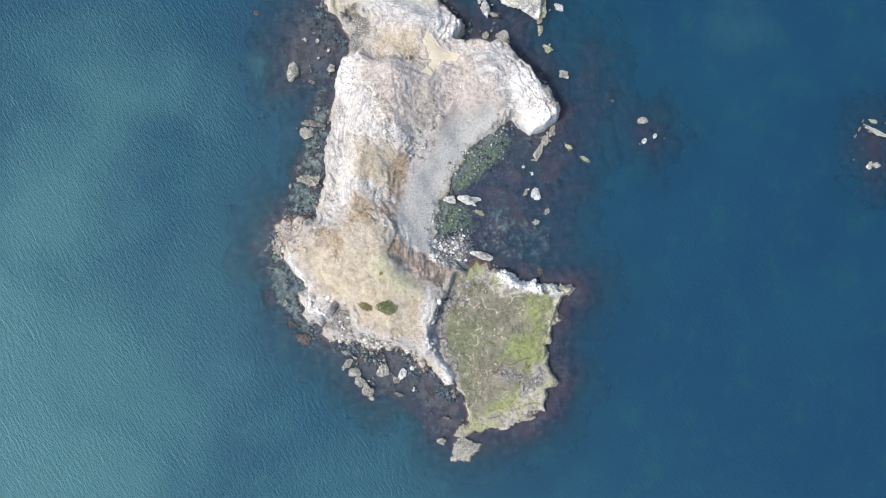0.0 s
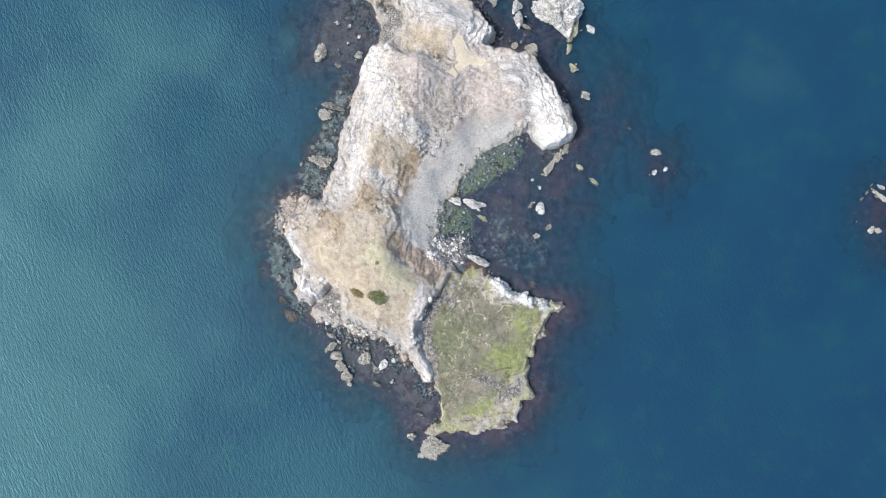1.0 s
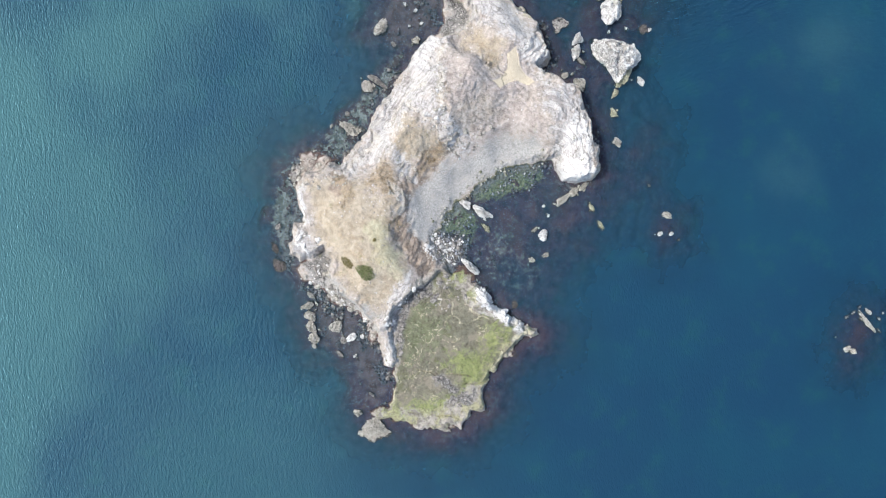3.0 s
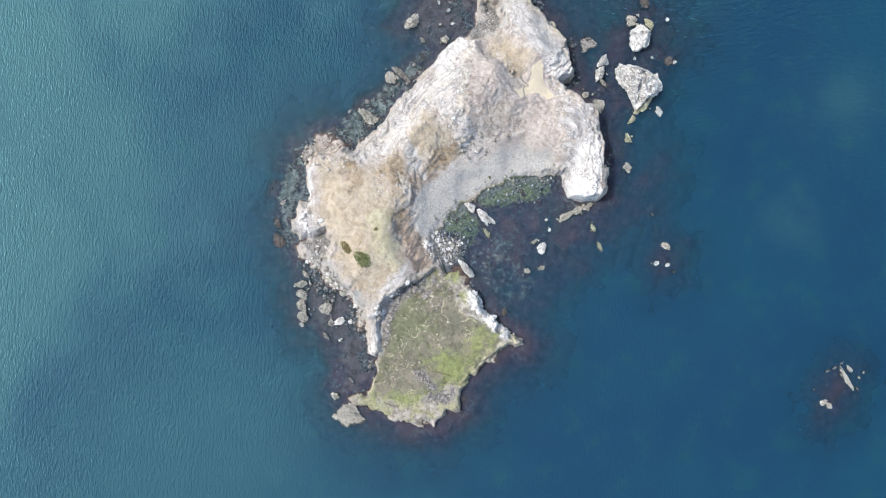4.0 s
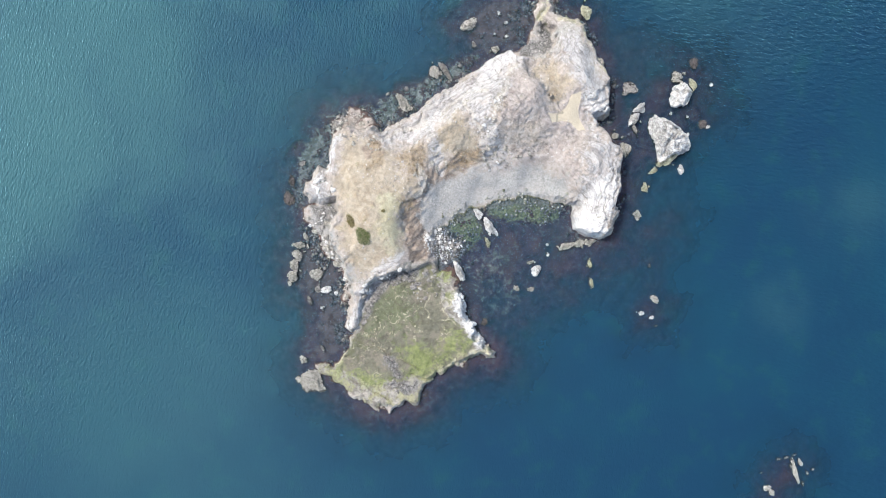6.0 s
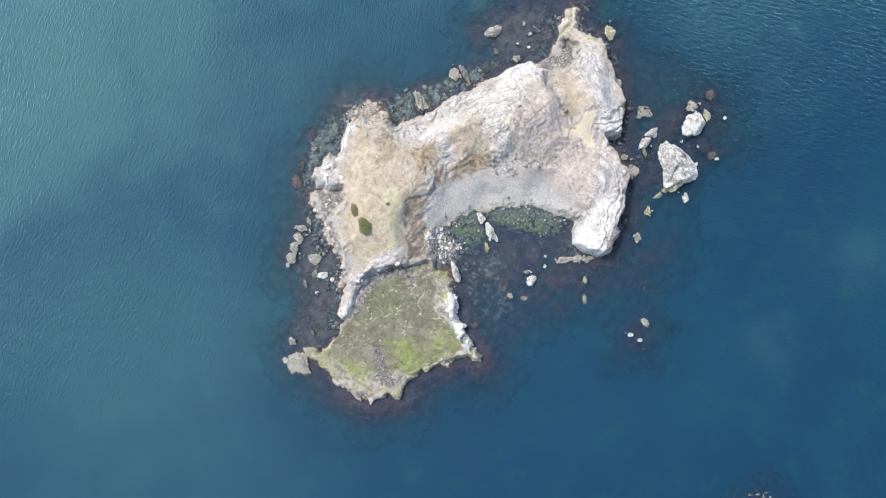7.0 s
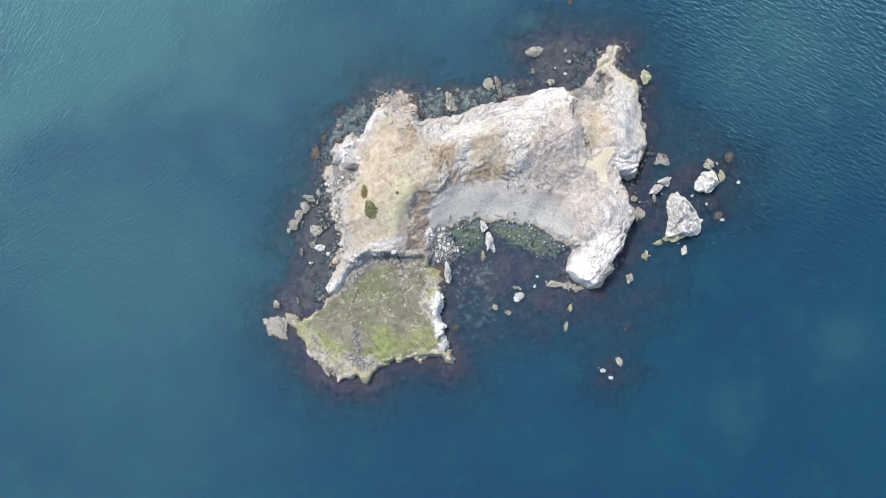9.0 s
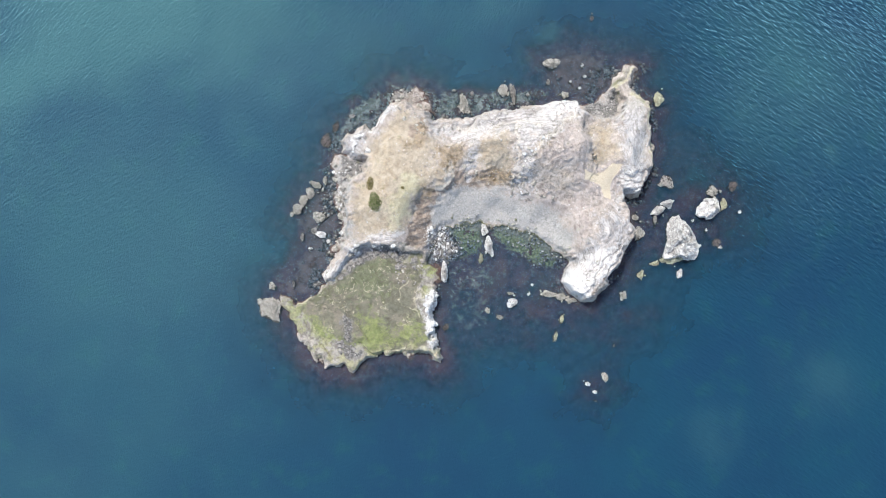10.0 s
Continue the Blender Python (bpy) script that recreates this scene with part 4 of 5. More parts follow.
def tops(spots, x, y, reach):
    total, weight = 0 * x, 0 * x
    for sx, sy, h in spots:
        d2 = (x - sx) ** 2 + (y - sy) ** 2
        w = np.exp(-d2 / reach**2) + 1e-4 / (1 + d2)
        total, weight = total + w * h, weight + w
    return total / weight


UPLAND = WEST_SHORE + NORTH_SHORE + EAST_SHORE + BAY_SHORE
UPLAND_TOPS = KNOLL_TOPS + HILL_TOPS + RIDGE_TOPS + HEADLAND_TOPS + BEACH_TOPS
FORMS = [
    # outline, spot heights, reach of a spot, width of the cliff, wander of the edge
    (UPLAND, UPLAND_TOPS, 6.0, 2.6, 1.1),
    (PLATFORM, PLATFORM_TOPS, 5.0, 2.2, 1.5),
    (FLAT, [(-40, 30, 0.8)], 10.0, 2.0, 1.5),
    (INLET, [(60, 60, 0.75)], 10.0, 1.5, 1.0),
    (FRINGE, [(-12, 66, 0.5)], 10.0, 1.5, 2.0),
]
ZONES = [
    ("knoll", KNOLL, "tan knoll with dry grass and pale rock edges"),
    ("hill", HILL, "bare mauve-grey hill with a whitened seaward slope"),
    ("north_ridge", RIDGE, "smooth pale whaleback ridge with a yellow tide line"),
    ("headland", HEADLAND, "bright white guano-covered headland"),
    ("pebble_beach", BEACH, "curved beach of grey stones"),
    ("tidal_platform", PLATFORM, "low platform with green algae and pale crusts"),
    ("boulder_flat", FLAT, "grey boulder-strewn flat below the knoll"),
    ("inlet_floor", INLET, "grey stony floor of a small inlet"),
    ("shore_fringe", FRINGE, "brown weathered rocks along the shore"),
]


def relief(x, y):
    """Height of the ground and the distance to the shore, positive on land."""
    wx, wy = rough_noise(x, y, 5.0, 4, 11), rough_noise(x, y, 5.0, 4, 23)
    bend_x, bend_y = 4 * rough_noise(x, y, 11.0, 2, 13), 4 * rough_noise(x, y, 11.0, 2, 29)
    mid, fine = rough_noise(x, y, 4.0, 4, 31, 0.55), rough_noise(x, y, 1.2, 3, 47, 0.6)
    crag = 0.5 - 2 * np.abs(rough_noise(x, y, 3.2, 4, 59, 0.55))
    sand = ramp(inside(COVERS["sand"][0], x, y), -1, 1.5)
    jag = rough_noise(x, y, 2.4, 3, 67, 0.6)
    beach = ramp(inside(BEACH, x, y), -2, 3)
    scarp = ramp(inside(SCARP, x + 3 * wx, y + 3 * wy), -1.5, 1.5)
    knoll_top = ramp(inside(KNOLL, x, y), 3, 7) * (1 - scarp)
    smooth_top = np.maximum(np.maximum(beach, knoll_top), 0.9 * ramp(inside(RIDGE, x, y), 1, 5))
    best, shore = np.full(x.shape, -99.0), np.full(x.shape, -1e9)
    for n, (poly, spots, reach, width, wander) in enumerate(FORMS):
        d = inside(poly, x + 2 * wander * wx, y + 2 * wander * wy) + (1.3 if poly is PLATFORM else 0.35) * jag
        shore = np.maximum(shore, d)
        body = tops(spots, x + bend_x, y + bend_y, reach)
        rugged = np.clip(0.25 + body / 14, 0.5 if poly is PLATFORM else 0.3, 1.0) * (1 - 0.9 * beach) * (1 - 0.5 * smooth_top) * (1 - 0.9 * sand) * (1 + 0.9 * scarp)
        body = np.maximum(body + rugged * (0.55 * mid + 0.3 * fine + crag * (0.2 + 0.9 * np.exp(-np.maximum(d, 0) / 3))), 0.15)
        body = body - 1.3 * scarp * (0.3 + rough_noise(0.6 * x - 0.25 * y, y, 3.0, 4, 101, 0.6)) * ramp(body, 1.0, 4.0)
        ledge = np.sin(2 * np.pi * (body / 1.5 + 1.5 * rough_noise(x, y, 9.0, 3, 77)))
        body = body + 0.24 * ledge * ramp(body, 1.5, 3.5) * np.clip(0.5 + 2.5 * rough_noise(x, y, 12.0, 2, 78), 0, 1) * (1 - np.maximum(np.maximum(smooth_top, sand), scarp))
        h = np.where(d > 0, body * ramp(d, -0.3, width) ** 0.8, d * 0.5)
        best = np.maximum(best, h)
    for line in CRACKS:
        for (ax, ay), (bx, by) in zip(line, line[1:]):
            t = np.clip(((x - ax) * (bx - ax) + (y - ay) * (by - ay)) / ((bx - ax) ** 2 + (by - ay) ** 2), 0, 1)
            gap = np.hypot(x + 0.8 * wx - ax - t * (bx - ax), y + 0.8 * wy - ay - t * (by - ay))
            best = best - 0.7 * ramp(-gap, -0.38, -0.05)
    for line, drop, span in STEPS:
        far, right = beside(line, x + 3.5 * wx, y + 3.5 * wy)
        best = best + np.where(right, -drop * np.exp(-far / span), 0.25 * drop * np.exp(-far / (0.5 * span))) * ramp(best, 0.4, 2.5 + drop)
    out = np.maximum(-shore, 0)
    sea = -(0.3 + 0.12 * out + 0.3 * np.maximum(out - 2.5, 0)) - 0.8 * mid
    sea = np.maximum(sea, -15.0 + 3 * rough_noise(x, y, 40.0, 3, 5))
    for depth, poly in REEFS:
        r = inside(poly, x + 5 * wx, y + 5 * wy)
        sea = np.maximum(sea, np.where(r > -34, -depth + min(1.0, depth) * (1.6 * mid + 0.4 * fine) - 15 * ramp(-r, -4 if depth < 1 else -9, 34), -99))
    r = inside(SHELF, x + 5 * wx, y + 5 * wy)
    sea = np.maximum(sea, np.where(r > -9, -0.5 + 1.4 * mid + 0.8 * fine - 12 * ramp(-r, -2, 9), -99))
    return np.where(shore > 0, best, np.minimum(sea, -0.05)), shore


def sheet(name, xs, ys, z, keep=None):
    """A mesh over a grid, with only the cells that are kept."""
    nx, ny = len(xs), len(ys)
    gx, gy = np.meshgrid(xs, ys)
    co = np.stack([gx, gy, z], -1).reshape(-1, 3)
    i, j = np.meshgrid(np.arange(nx - 1), np.arange(ny - 1))
    k = (j * nx + i).ravel()
    quads = np.stack([k, k + 1, k + 1 + nx, k + nx], 1)
    if keep is not None:
        quads = quads[keep.ravel()]
    used = np.unique(quads)
    renumber = np.zeros(nx * ny, np.int64)
    renumber[used] = np.arange(len(used))
    me = bpy.data.meshes.new(name)
    me.vertices.add(len(used))
    me.vertices.foreach_set("co", co[used].ravel())
    me.loops.add(4 * len(quads))
    me.loops.foreach_set("vertex_index", renumber[quads].ravel())
    me.polygons.add(len(quads))
    me.polygons.foreach_set("loop_start", np.arange(0, 4 * len(quads), 4))
    me.polygons.foreach_set("use_smooth", np.ones(len(quads), bool))
    me.update(calc_edges=True)
    me.validate()
    return me, used


def cover(me, name, values):
    me.attributes.new(name, "FLOAT", "POINT").data.foreach_set("value", values.astype(np.float32).ravel())


# ---------------------------------------------------------------- island
xs, ys = np.arange(-78, 92, GRID), np.arange(-58, 92, GRID)
X, Y = np.meshgrid(xs, ys)
Z, SHORE = relief(X, Y)
FORM = np.argmax([inside(poly, X, Y) for _, poly, _ in ZONES], axis=0)
wx, wy = rough_noise(X, Y, 6.0, 4, 71), rough_noise(X, Y, 6.0, 4, 83)
masks = {}
for key, polys in COVERS.items():
    d = np.max([inside(p, X + WARP.get(key, 3.0) * wx, Y + WARP.get(key, 3.0) * wy) for p in polys], axis=0)
    masks[key] = np.clip(0.5 + d / SOFT.get(key, 2.4), -0.5, 1.5)
for key, lines in (("rim", RIMS), ("lip", LIPS)):
    masks[key] = np.clip(np.max([0.5 + (half - beside(line, X + 2.6 * wx, Y + 2.6 * wy)[0]) / 1.4 for line, half in lines], axis=0), -0.5, 1.5)
masks["shore"] = SHORE
masks["slime"] = np.clip(0.9 - (Z - 0.05) / 0.5, -0.5, 1.5) * ramp(inside(BEACH, X, Y), -4, -1)
masks["tide"] = np.clip(1.0 - (Z - 0.1) / 0.7, 0, 1) * (1 - 0.9 * ramp(inside(BEACH, X, Y), -3, 0))
island = tagged(new("island"), "small rocky island with whitened cliffs and dry grass", "island", kind="structure")
cell = np.maximum.reduce([Z[:-1, :-1], Z[1:, :-1], Z[:-1, 1:], Z[1:, 1:]]) > -0.12
for n, form in enumerate(ZONES):
    keep = cell & (FORM[:-1, :-1] == n)
    me, used = sheet(form[0], xs, ys, Z, keep)
    for key, values in masks.items():
        cover(me, key, values.ravel()[used])
    me.materials.append(LAND)
    ob = tagged(new(form[0], me), form[2])
    ob.parent = island

# ---------------------------------------------------------------- seabed and sea, out to the horizon
reach = np.concatenate([-np.geomspace(4200, 235, 14), np.arange(-230, 231, 1.0), np.geomspace(235, 4200, 14)])
SX, SY = np.meshgrid(reach, reach)
SZ, _ = relief(SX, SY)
bed = SZ - 0.4 * ramp(SZ, -1.6, -0.6)
bed = np.where(SZ > 0, np.minimum(bed, SZ * 0.5 - 0.4), bed)
me, _ = sheet("seabed", reach, reach, bed)
cover(me, "reef", np.clip(1.1 + SZ / 7.0 + 0.5 * rough_noise(SX, SY, 18.0, 4, 3), 0, 1))
cover(me, "shallow", ramp(SZ, -1.8, -0.3))
cover(me, "weed", np.clip(0.5 + np.max([inside(p, SX, SY) for p in WEED], axis=0) / 4.0, 0, 1))
cover(me, "shelf", np.maximum(np.clip(0.3 + inside(SHELF, SX, SY) / 10.0, 0, 0.8), np.clip(0.3 + inside(PALE_BED, SX, SY) / 24.0, 0, 0.36)))
cover(me, "mud", np.clip(0.4 + np.maximum(inside(REEFS[0][1], SX, SY), inside(REEFS[1][1], SX, SY)) / 9.0, 0, 1))
cover(me, "strand", np.maximum(np.exp(-beside(BAY_SHORE[:11], SX, SY)[0] / 3.6), 0.85 * np.exp(-beside(WEST_SHORE[13:20], SX, SY)[0] / 7.0)))
me.materials.append(SEABED)
tagged(new("seabed", me), "dark weed-covered rock and sand under the sea", "seabed", kind="structure")
me, _ = sheet("water", reach, reach, 0 * SX)
cover(me, "depth", 1 - 0.89 * np.exp(np.minimum(SZ, 0) / 5.5))
milk_and_glare = np.zeros(SX.shape)
for (ax, ay), (bx, by) in zip(BANK, BANK[1:]):
    t = np.clip(((SX - ax) * (bx - ax) + (SY - ay) * (by - ay)) / ((bx - ax) ** 2 + (by - ay) ** 2), 0, 1)
    far = np.hypot(SX - ax - t * (bx - ax), SY - ay - t * (by - ay)) + 30 * rough_noise(SX, SY, 30.0, 4, 91)
    milk_and_glare = np.maximum(milk_and_glare, 0.85 * np.exp(-np.maximum(far, 0) ** 2 / 27.0**2))
for px, py, size, strength in MILK_AND_GLARE:
    far = np.hypot(SX - px, SY - py) + 0.9 * size * rough_noise(SX, SY, size, 4, 95)
    milk_and_glare = np.maximum(milk_and_glare, strength * np.exp(-np.maximum(far, 0) ** 2 / size**2))
cover(me, "milk_and_glare", milk_and_glare)
me.materials.append(WATER)
tagged(new("water", me), "deep blue-green sea with small wind ripples", "water", kind="structure")


# ---------------------------------------------------------------- rocks in the sea
def facets(rng, count, low=0.72):
    """Planes that cut a boulder out of a ball."""
    cuts = []
    for k in range(count):
        z, w = rng.uniform(-0.6, 1), rng.uniform(0, 2 * math.pi)
        r = math.sqrt(1 - z * z)
        cuts.append((Vector((r * math.cos(w), r * math.sin(w), z)), rng.uniform(low, 1.02)))
    return cuts


def chipped(way, cuts):
    """How far the cut boulder reaches in a direction."""
    return min([1.25] + [d / max(way.dot(n), 1e-3) for n, d in cuts if way.dot(n) > 0.05])


def ridged(q):
    return 0.5 - 2 * abs(noise.noise(q))


def rock(x, y, a, b, high, turn, kind, seed, detail=3, name="sea_rock", taper=0.0):
    """A weathered boulder: cut planes, worn gullies and rough crags, standing on the seabed."""
    rng = random.Random(seed)
    cuts, rugged = facets(rng, 14, 0.6 if taper == 0 else 0.85), 0.8 if taper else 1.0 if kind in (0, 5) else 1.4
    bm = bmesh.new()
    bmesh.ops.create_icosphere(bm, subdivisions=detail, radius=1.0)
    for v in bm.verts:
        p = v.co.normalized()
        q = p * 1.3 + Vector((seed * 3.7, seed * 1.9, 0))
        lump = chipped(p, cuts) * (1.06 + 0.34 * noise.noise(q * 0.9)) + rugged * (0.17 * ridged(q * 1.7) + 0.12 * ridged(q * 4.1) + 0.07 * ridged(q * 9.0))
        rise = math.copysign(abs(p.z) ** 0.75, p.z)
        top = 0.85 + 0.45 * noise.noise(q * 1.7) + rugged * (0.3 * ridged(q * 3.1) + 0.2 * ridged(q * 7.3))
        v.co = Vector((p.x * lump * a * (1 - taper * p.y), p.y * lump * b, rise * high * top if p.z > 0 else rise * 1.6))
    me = bpy.data.meshes.new(name)
    bm.to_mesh(me)
    bm.free()
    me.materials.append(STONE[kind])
    ob = new(name, me)
    ob.matrix_world = pose(x, y, -0.1, 0, 0, turn)
    return ob


LABELS = ["white guano-covered rock standing in the sea", "grey weathered rock just above the water",
          "tan weathered rock just above the water", "yellow lichen-crusted rock just above the water",
          "reddish-brown weed-covered rock awash in the sea", "rough pale grey guano-streaked rock standing in the sea"]
seed = 0
for row in ROCKS:
    for r in row:
        seed += 1
        ob = rock(*r, seed, 5 if r[2] > 4 else 4, taper=0.4 if r[2] > 4.5 else 0.0)
        tagged(ob, LABELS[r[6]], "rock", "rocks in the sea")
        # fragments that have broken off round it
        spill = random.Random(100 + seed)
        for k in range(spill.choice((0, 1, 1, 2)) if r[2] < 4.0 else 3):
            w, far = spill.uniform(0, 6.28), spill.uniform(0.9, 1.7)
            size = spill.uniform(0.22, 0.5) * min(r[2], 2.2)
            ob = rock(r[0] + far * r[2] * math.cos(w), r[1] + far * r[3] * math.sin(w), size, size * spill.uniform(0.6, 1.2), 0.25 + 0.35 * size,
                      spill.uniform(0, 180), r[6], 1000 + 7 * seed + k, 3, "rock_fragment")
            tagged(ob, "small " + LABELS[r[6]], "rock", "fragments round the sea rocks")
FAR_REEF = [(84.5, -122.1, 0.9, 4.2, 1.1, -8, 2), (87.6, -119.9, 0.8, 1.6, 0.8, -8, 2), (72.3, -123.4, 1.4, 1.0, 0.7, -8, 2), (73.0, -125.7, 1.2, 1.5, 0.8, -8, 2), (81.0, -115.4, 1.0, 0.5, 0.4, -8, 1), (84.0, -116.2, 1.3, 0.5, 0.4, -8, 1), (86.8, -116.5, 0.9, 0.5, 0.4, -8, 1), (84.0, -119.9, 0.5, 1.0, 0.4, -8, 1), (85.3, -127.9, 0.5, 1.1, 0.4, -8, 1), (91.0, -124.5, 0.7, 0.5, 0.4, -8, 1), (88.6, -124.9, 0.5, 0.9, 0.4, -8, 1), (72.6, -117.4, 0.6, 0.4, 0.3, -8, 1)]
for x, y, a, b, h, turn, kind in FAR_REEF:
    seed += 1
    tagged(rock(x, y, a, b, h, turn, kind, seed), LABELS[kind], "rock", "rocks in the sea")


# ---------------------------------------------------------------- boulders along the shores
def height_at(x, y):
    i, j = int(round((x - xs[0]) / GRID)), int(round((y - ys[0]) / GRID))
    return float(Z[min(max(j, 0), len(ys) - 1), min(max(i, 0), len(xs) - 1)])


def small_rock(name, detail, seed, kind):
    bm = bmesh.new()
    bmesh.ops.create_icosphere(bm, subdivisions=detail, radius=1.0)
    cuts = facets(random.Random(seed), 10, 0.6)
    for v in bm.verts:
        p = v.co.normalized()
        v.co = p * chipped(p, cuts) * (1.05 + 0.3 * noise.noise(p * 1.6 + Vector((seed * 5.3, 0, seed))))
        v.co.z *= 0.8
    me = bpy.data.meshes.new(name)
    bm.to_mesh(me)
    bm.free()
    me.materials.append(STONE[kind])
    return me


BOULDERS = {k: [small_rock("boulder", 3, 10 * k + i, k) for i in range(5)] for k in range(3)}
DICE_SEED = 7
FIELDS = []  # outline, how many, sizes, kinds of stone, label
FIELDS.append(([(-6.1, 18.1), (1.5, 19.6), (6.4, 12.5), (5.1, 5.3), (-3.0, 5.3), (-6.1, 10.2)], 170, (0.28, 0.8), (0, 0, 0, 1), "whitened boulder lying on the bay's shore"))
FIELDS.append(([(-43.0, 43.9), (-32.2, 41.7), (-37.7, 34.9), (-38.3, 14.7), (-40.0, 8.0), (-43.6, 10.2), (-41.9, 25.9), (-44.5, 39.4)], 100, (0.35, 1.2), (1, 1, 0, 2), "grey boulder at the foot of the knoll"))
FIELDS.append(([(-21.0, 73.5), (-14.3, 73.9), (-5.7, 72.3), (-4.8, 65.5), (-15.4, 68.0), (-21.0, 68.0)], 35, (0.4, 1.2), (1, 2, 2, 1), "brown boulder on the weathered shore"))
FIELDS.append(([(-40.9, -2.3), (-32.0, 8.0), (-18.6, 10.2), (-13.7, 8.2), (-18.6, 6.6), (-29.7, 6.0), (-37.5, -0.1)], 45, (0.35, 1.0), (1, 1, 1, 1), "dark grey rock block at the foot of the cliff"))
FIELDS.append(([(-42.0, -26.2), (-33.1, -26.7), (-31.3, -32.0), (-37.3, -32.4), (-41.1, -29.8)], 22, (0.35, 0.9), (1, 1, 1, 1), "dark grey block lying on the tidal platform"))
FIELDS.append(([(-39.4, -15.6), (-36.3, -16.9), (-35.4, -25.4), (-38.0, -25.4)], 10, (0.3, 0.7), (1, 1, 1, 1), "dark grey block lying on the tidal platform"))
FIELDS.append(([(-18.6, 5.8), (-7.4, 6.9), (-6.1, -3.2), (-11.9, -7.6), (-18.6, -2.1)], 34, (0.3, 1.2), (1, 1, 2, 1), "grey rock block fallen onto the tidal platform"))
OUTCROPS = []  # outline, how many, sizes, kinds of stone, label
OUTCROPS.append(([(25.1, 40.3), (34.7, 41.6), (35.8, 32.7), (27.6, 31.2)], 34, (0.3, 1.1), (2, 2, 1), "pale rock block sticking out of the hillside"))
OUTCROPS.append(([(6.2, 41.6), (12.2, 48.1), (14.3, 39.9), (9.2, 35.1)], 22, (0.3, 1.0), (2, 2, 1), "pale rock block sticking out of the hillside"))
OUTCROPS.append(([(0.4, 40.2), (4.1, 40.2), (4.3, 33.7), (0.6, 33.2)], 14, (0.3, 0.9), (2, 2, 2), "cream rock block on the crest of the scarp"))
OUTCROPS.append(([(-37.2, 9.5), (-31.1, 11.7), (-18.1, 12.1), (-15.5, 9.9), (-28.9, 9.1), (-35.4, 5.6)], 26, (0.4, 1.2), (0, 0, 1), "whitened rock block on the edge of the cliff"))
OUTCROPS.append(([(-38.9, 51.7), (-30.4, 56.6), (-28.1, 49.1), (-31.4, 45.1), (-36.9, 46.9)], 22, (0.4, 1.3), (0, 1, 0), "whitened rock block on the weathered point"))
OUTCROPS.append(([(-18.2, 65.9), (-6.8, 62.6), (-7.3, 53.7), (-10.5, 53.7), (-17.1, 61.5)], 24, (0.3, 1.0), (2, 2, 1), "tan rock block on the weathered shore"))
OUTCROPS.append(([(43.1, 57.8), (46.3, 57.6), (37.7, 47.7), (30.8, 42.1), (29.1, 43.8), (36.6, 51.3)], 22, (0.3, 0.9), (0, 0, 2), "pale rock block along the gully's rim"))
OUTCROPS.append(([(-6.9, -7.5), (-2.5, -6.4), (-1.6, -26.4), (-5.1, -26.4)], 44, (0.4, 1.4), (0, 0, 0), "white rock block on the low ridge"))
OUTCROPS.append(([(18.9, 33.9), (47.3, 30.7), (50.5, 24.1), (38.5, 26.9), (21.1, 30.7)], 26, (0.25, 0.8), (1, 2, 0), "grey stone resting above the beach"))
dice = random.Random(DICE_SEED)
for poly, count, (small, big), kinds, label in FIELDS + OUTCROPS:
    px, py = [p[0] for p in poly], [p[1] for p in poly]
    placed = 0
    while placed < count:
        x, y = dice.uniform(min(px), max(px)), dice.uniform(min(py), max(py))
        if float(inside(poly, np.array([x]), np.array([y]))[0]) < 0:
            continue
        size = small + (big - small) * dice.random() ** 2
        z = height_at(x, y)
        if z < -1.2 * size:
            continue
        name = "rock_block" if "block" in label else "boulder"
        ob = new(name, dice.choice(BOULDERS[dice.choice(kinds)]))
        ob.matrix_world = pose(x, y, z + (0.15 if name == "boulder" else -0.1) * size, dice.uniform(-20, 20), dice.uniform(-20, 20), dice.uniform(0, 360)) @ Matrix.Diagonal(
            (size, size * dice.uniform(0.6, 1.0), size * dice.uniform(0.6, 0.9), 1))
        tagged(ob, label, "rock" if name == "rock_block" else "boulder", "rock blocks on the island" if name == "rock_block" else "boulders on the shore")
        placed += 1


# ---------------------------------------------------------------- shrubs on the knoll
def leaf_material(name, dark, light):
    m = Nodes(name)
    fine = m.noise(0.4, 4, 0.7)
    tone = m.node("ShaderNodeObjectInfo", "Random")
    color = m.mix(m.span(m.calc("ADD", fine, m.calc("MULTIPLY", tone, 0.1)), 0.35, 0.7), dark, light)
    return m.surface(color, 0.8, None, 0.2)


LEAF = leaf_material("shrub_leaves", (0.045, 0.065, 0.02), (0.19, 0.215, 0.085))
OLIVE = leaf_material("olive_leaves", (0.09, 0.075, 0.03), (0.22, 0.19, 0.09))
WOOD = stone_material("shrub_wood", (0.06, 0.045, 0.03), (0.14, 0.10, 0.07), wet=-5.0)


def part(name, bm, material, parent, label=""):
    me = bpy.data.meshes.new(name)
    bm.to_mesh(me)
    bm.free()
    me.materials.append(material)
    ob = new(name, me)
    ob.parent = parent
    return tagged(ob, label)


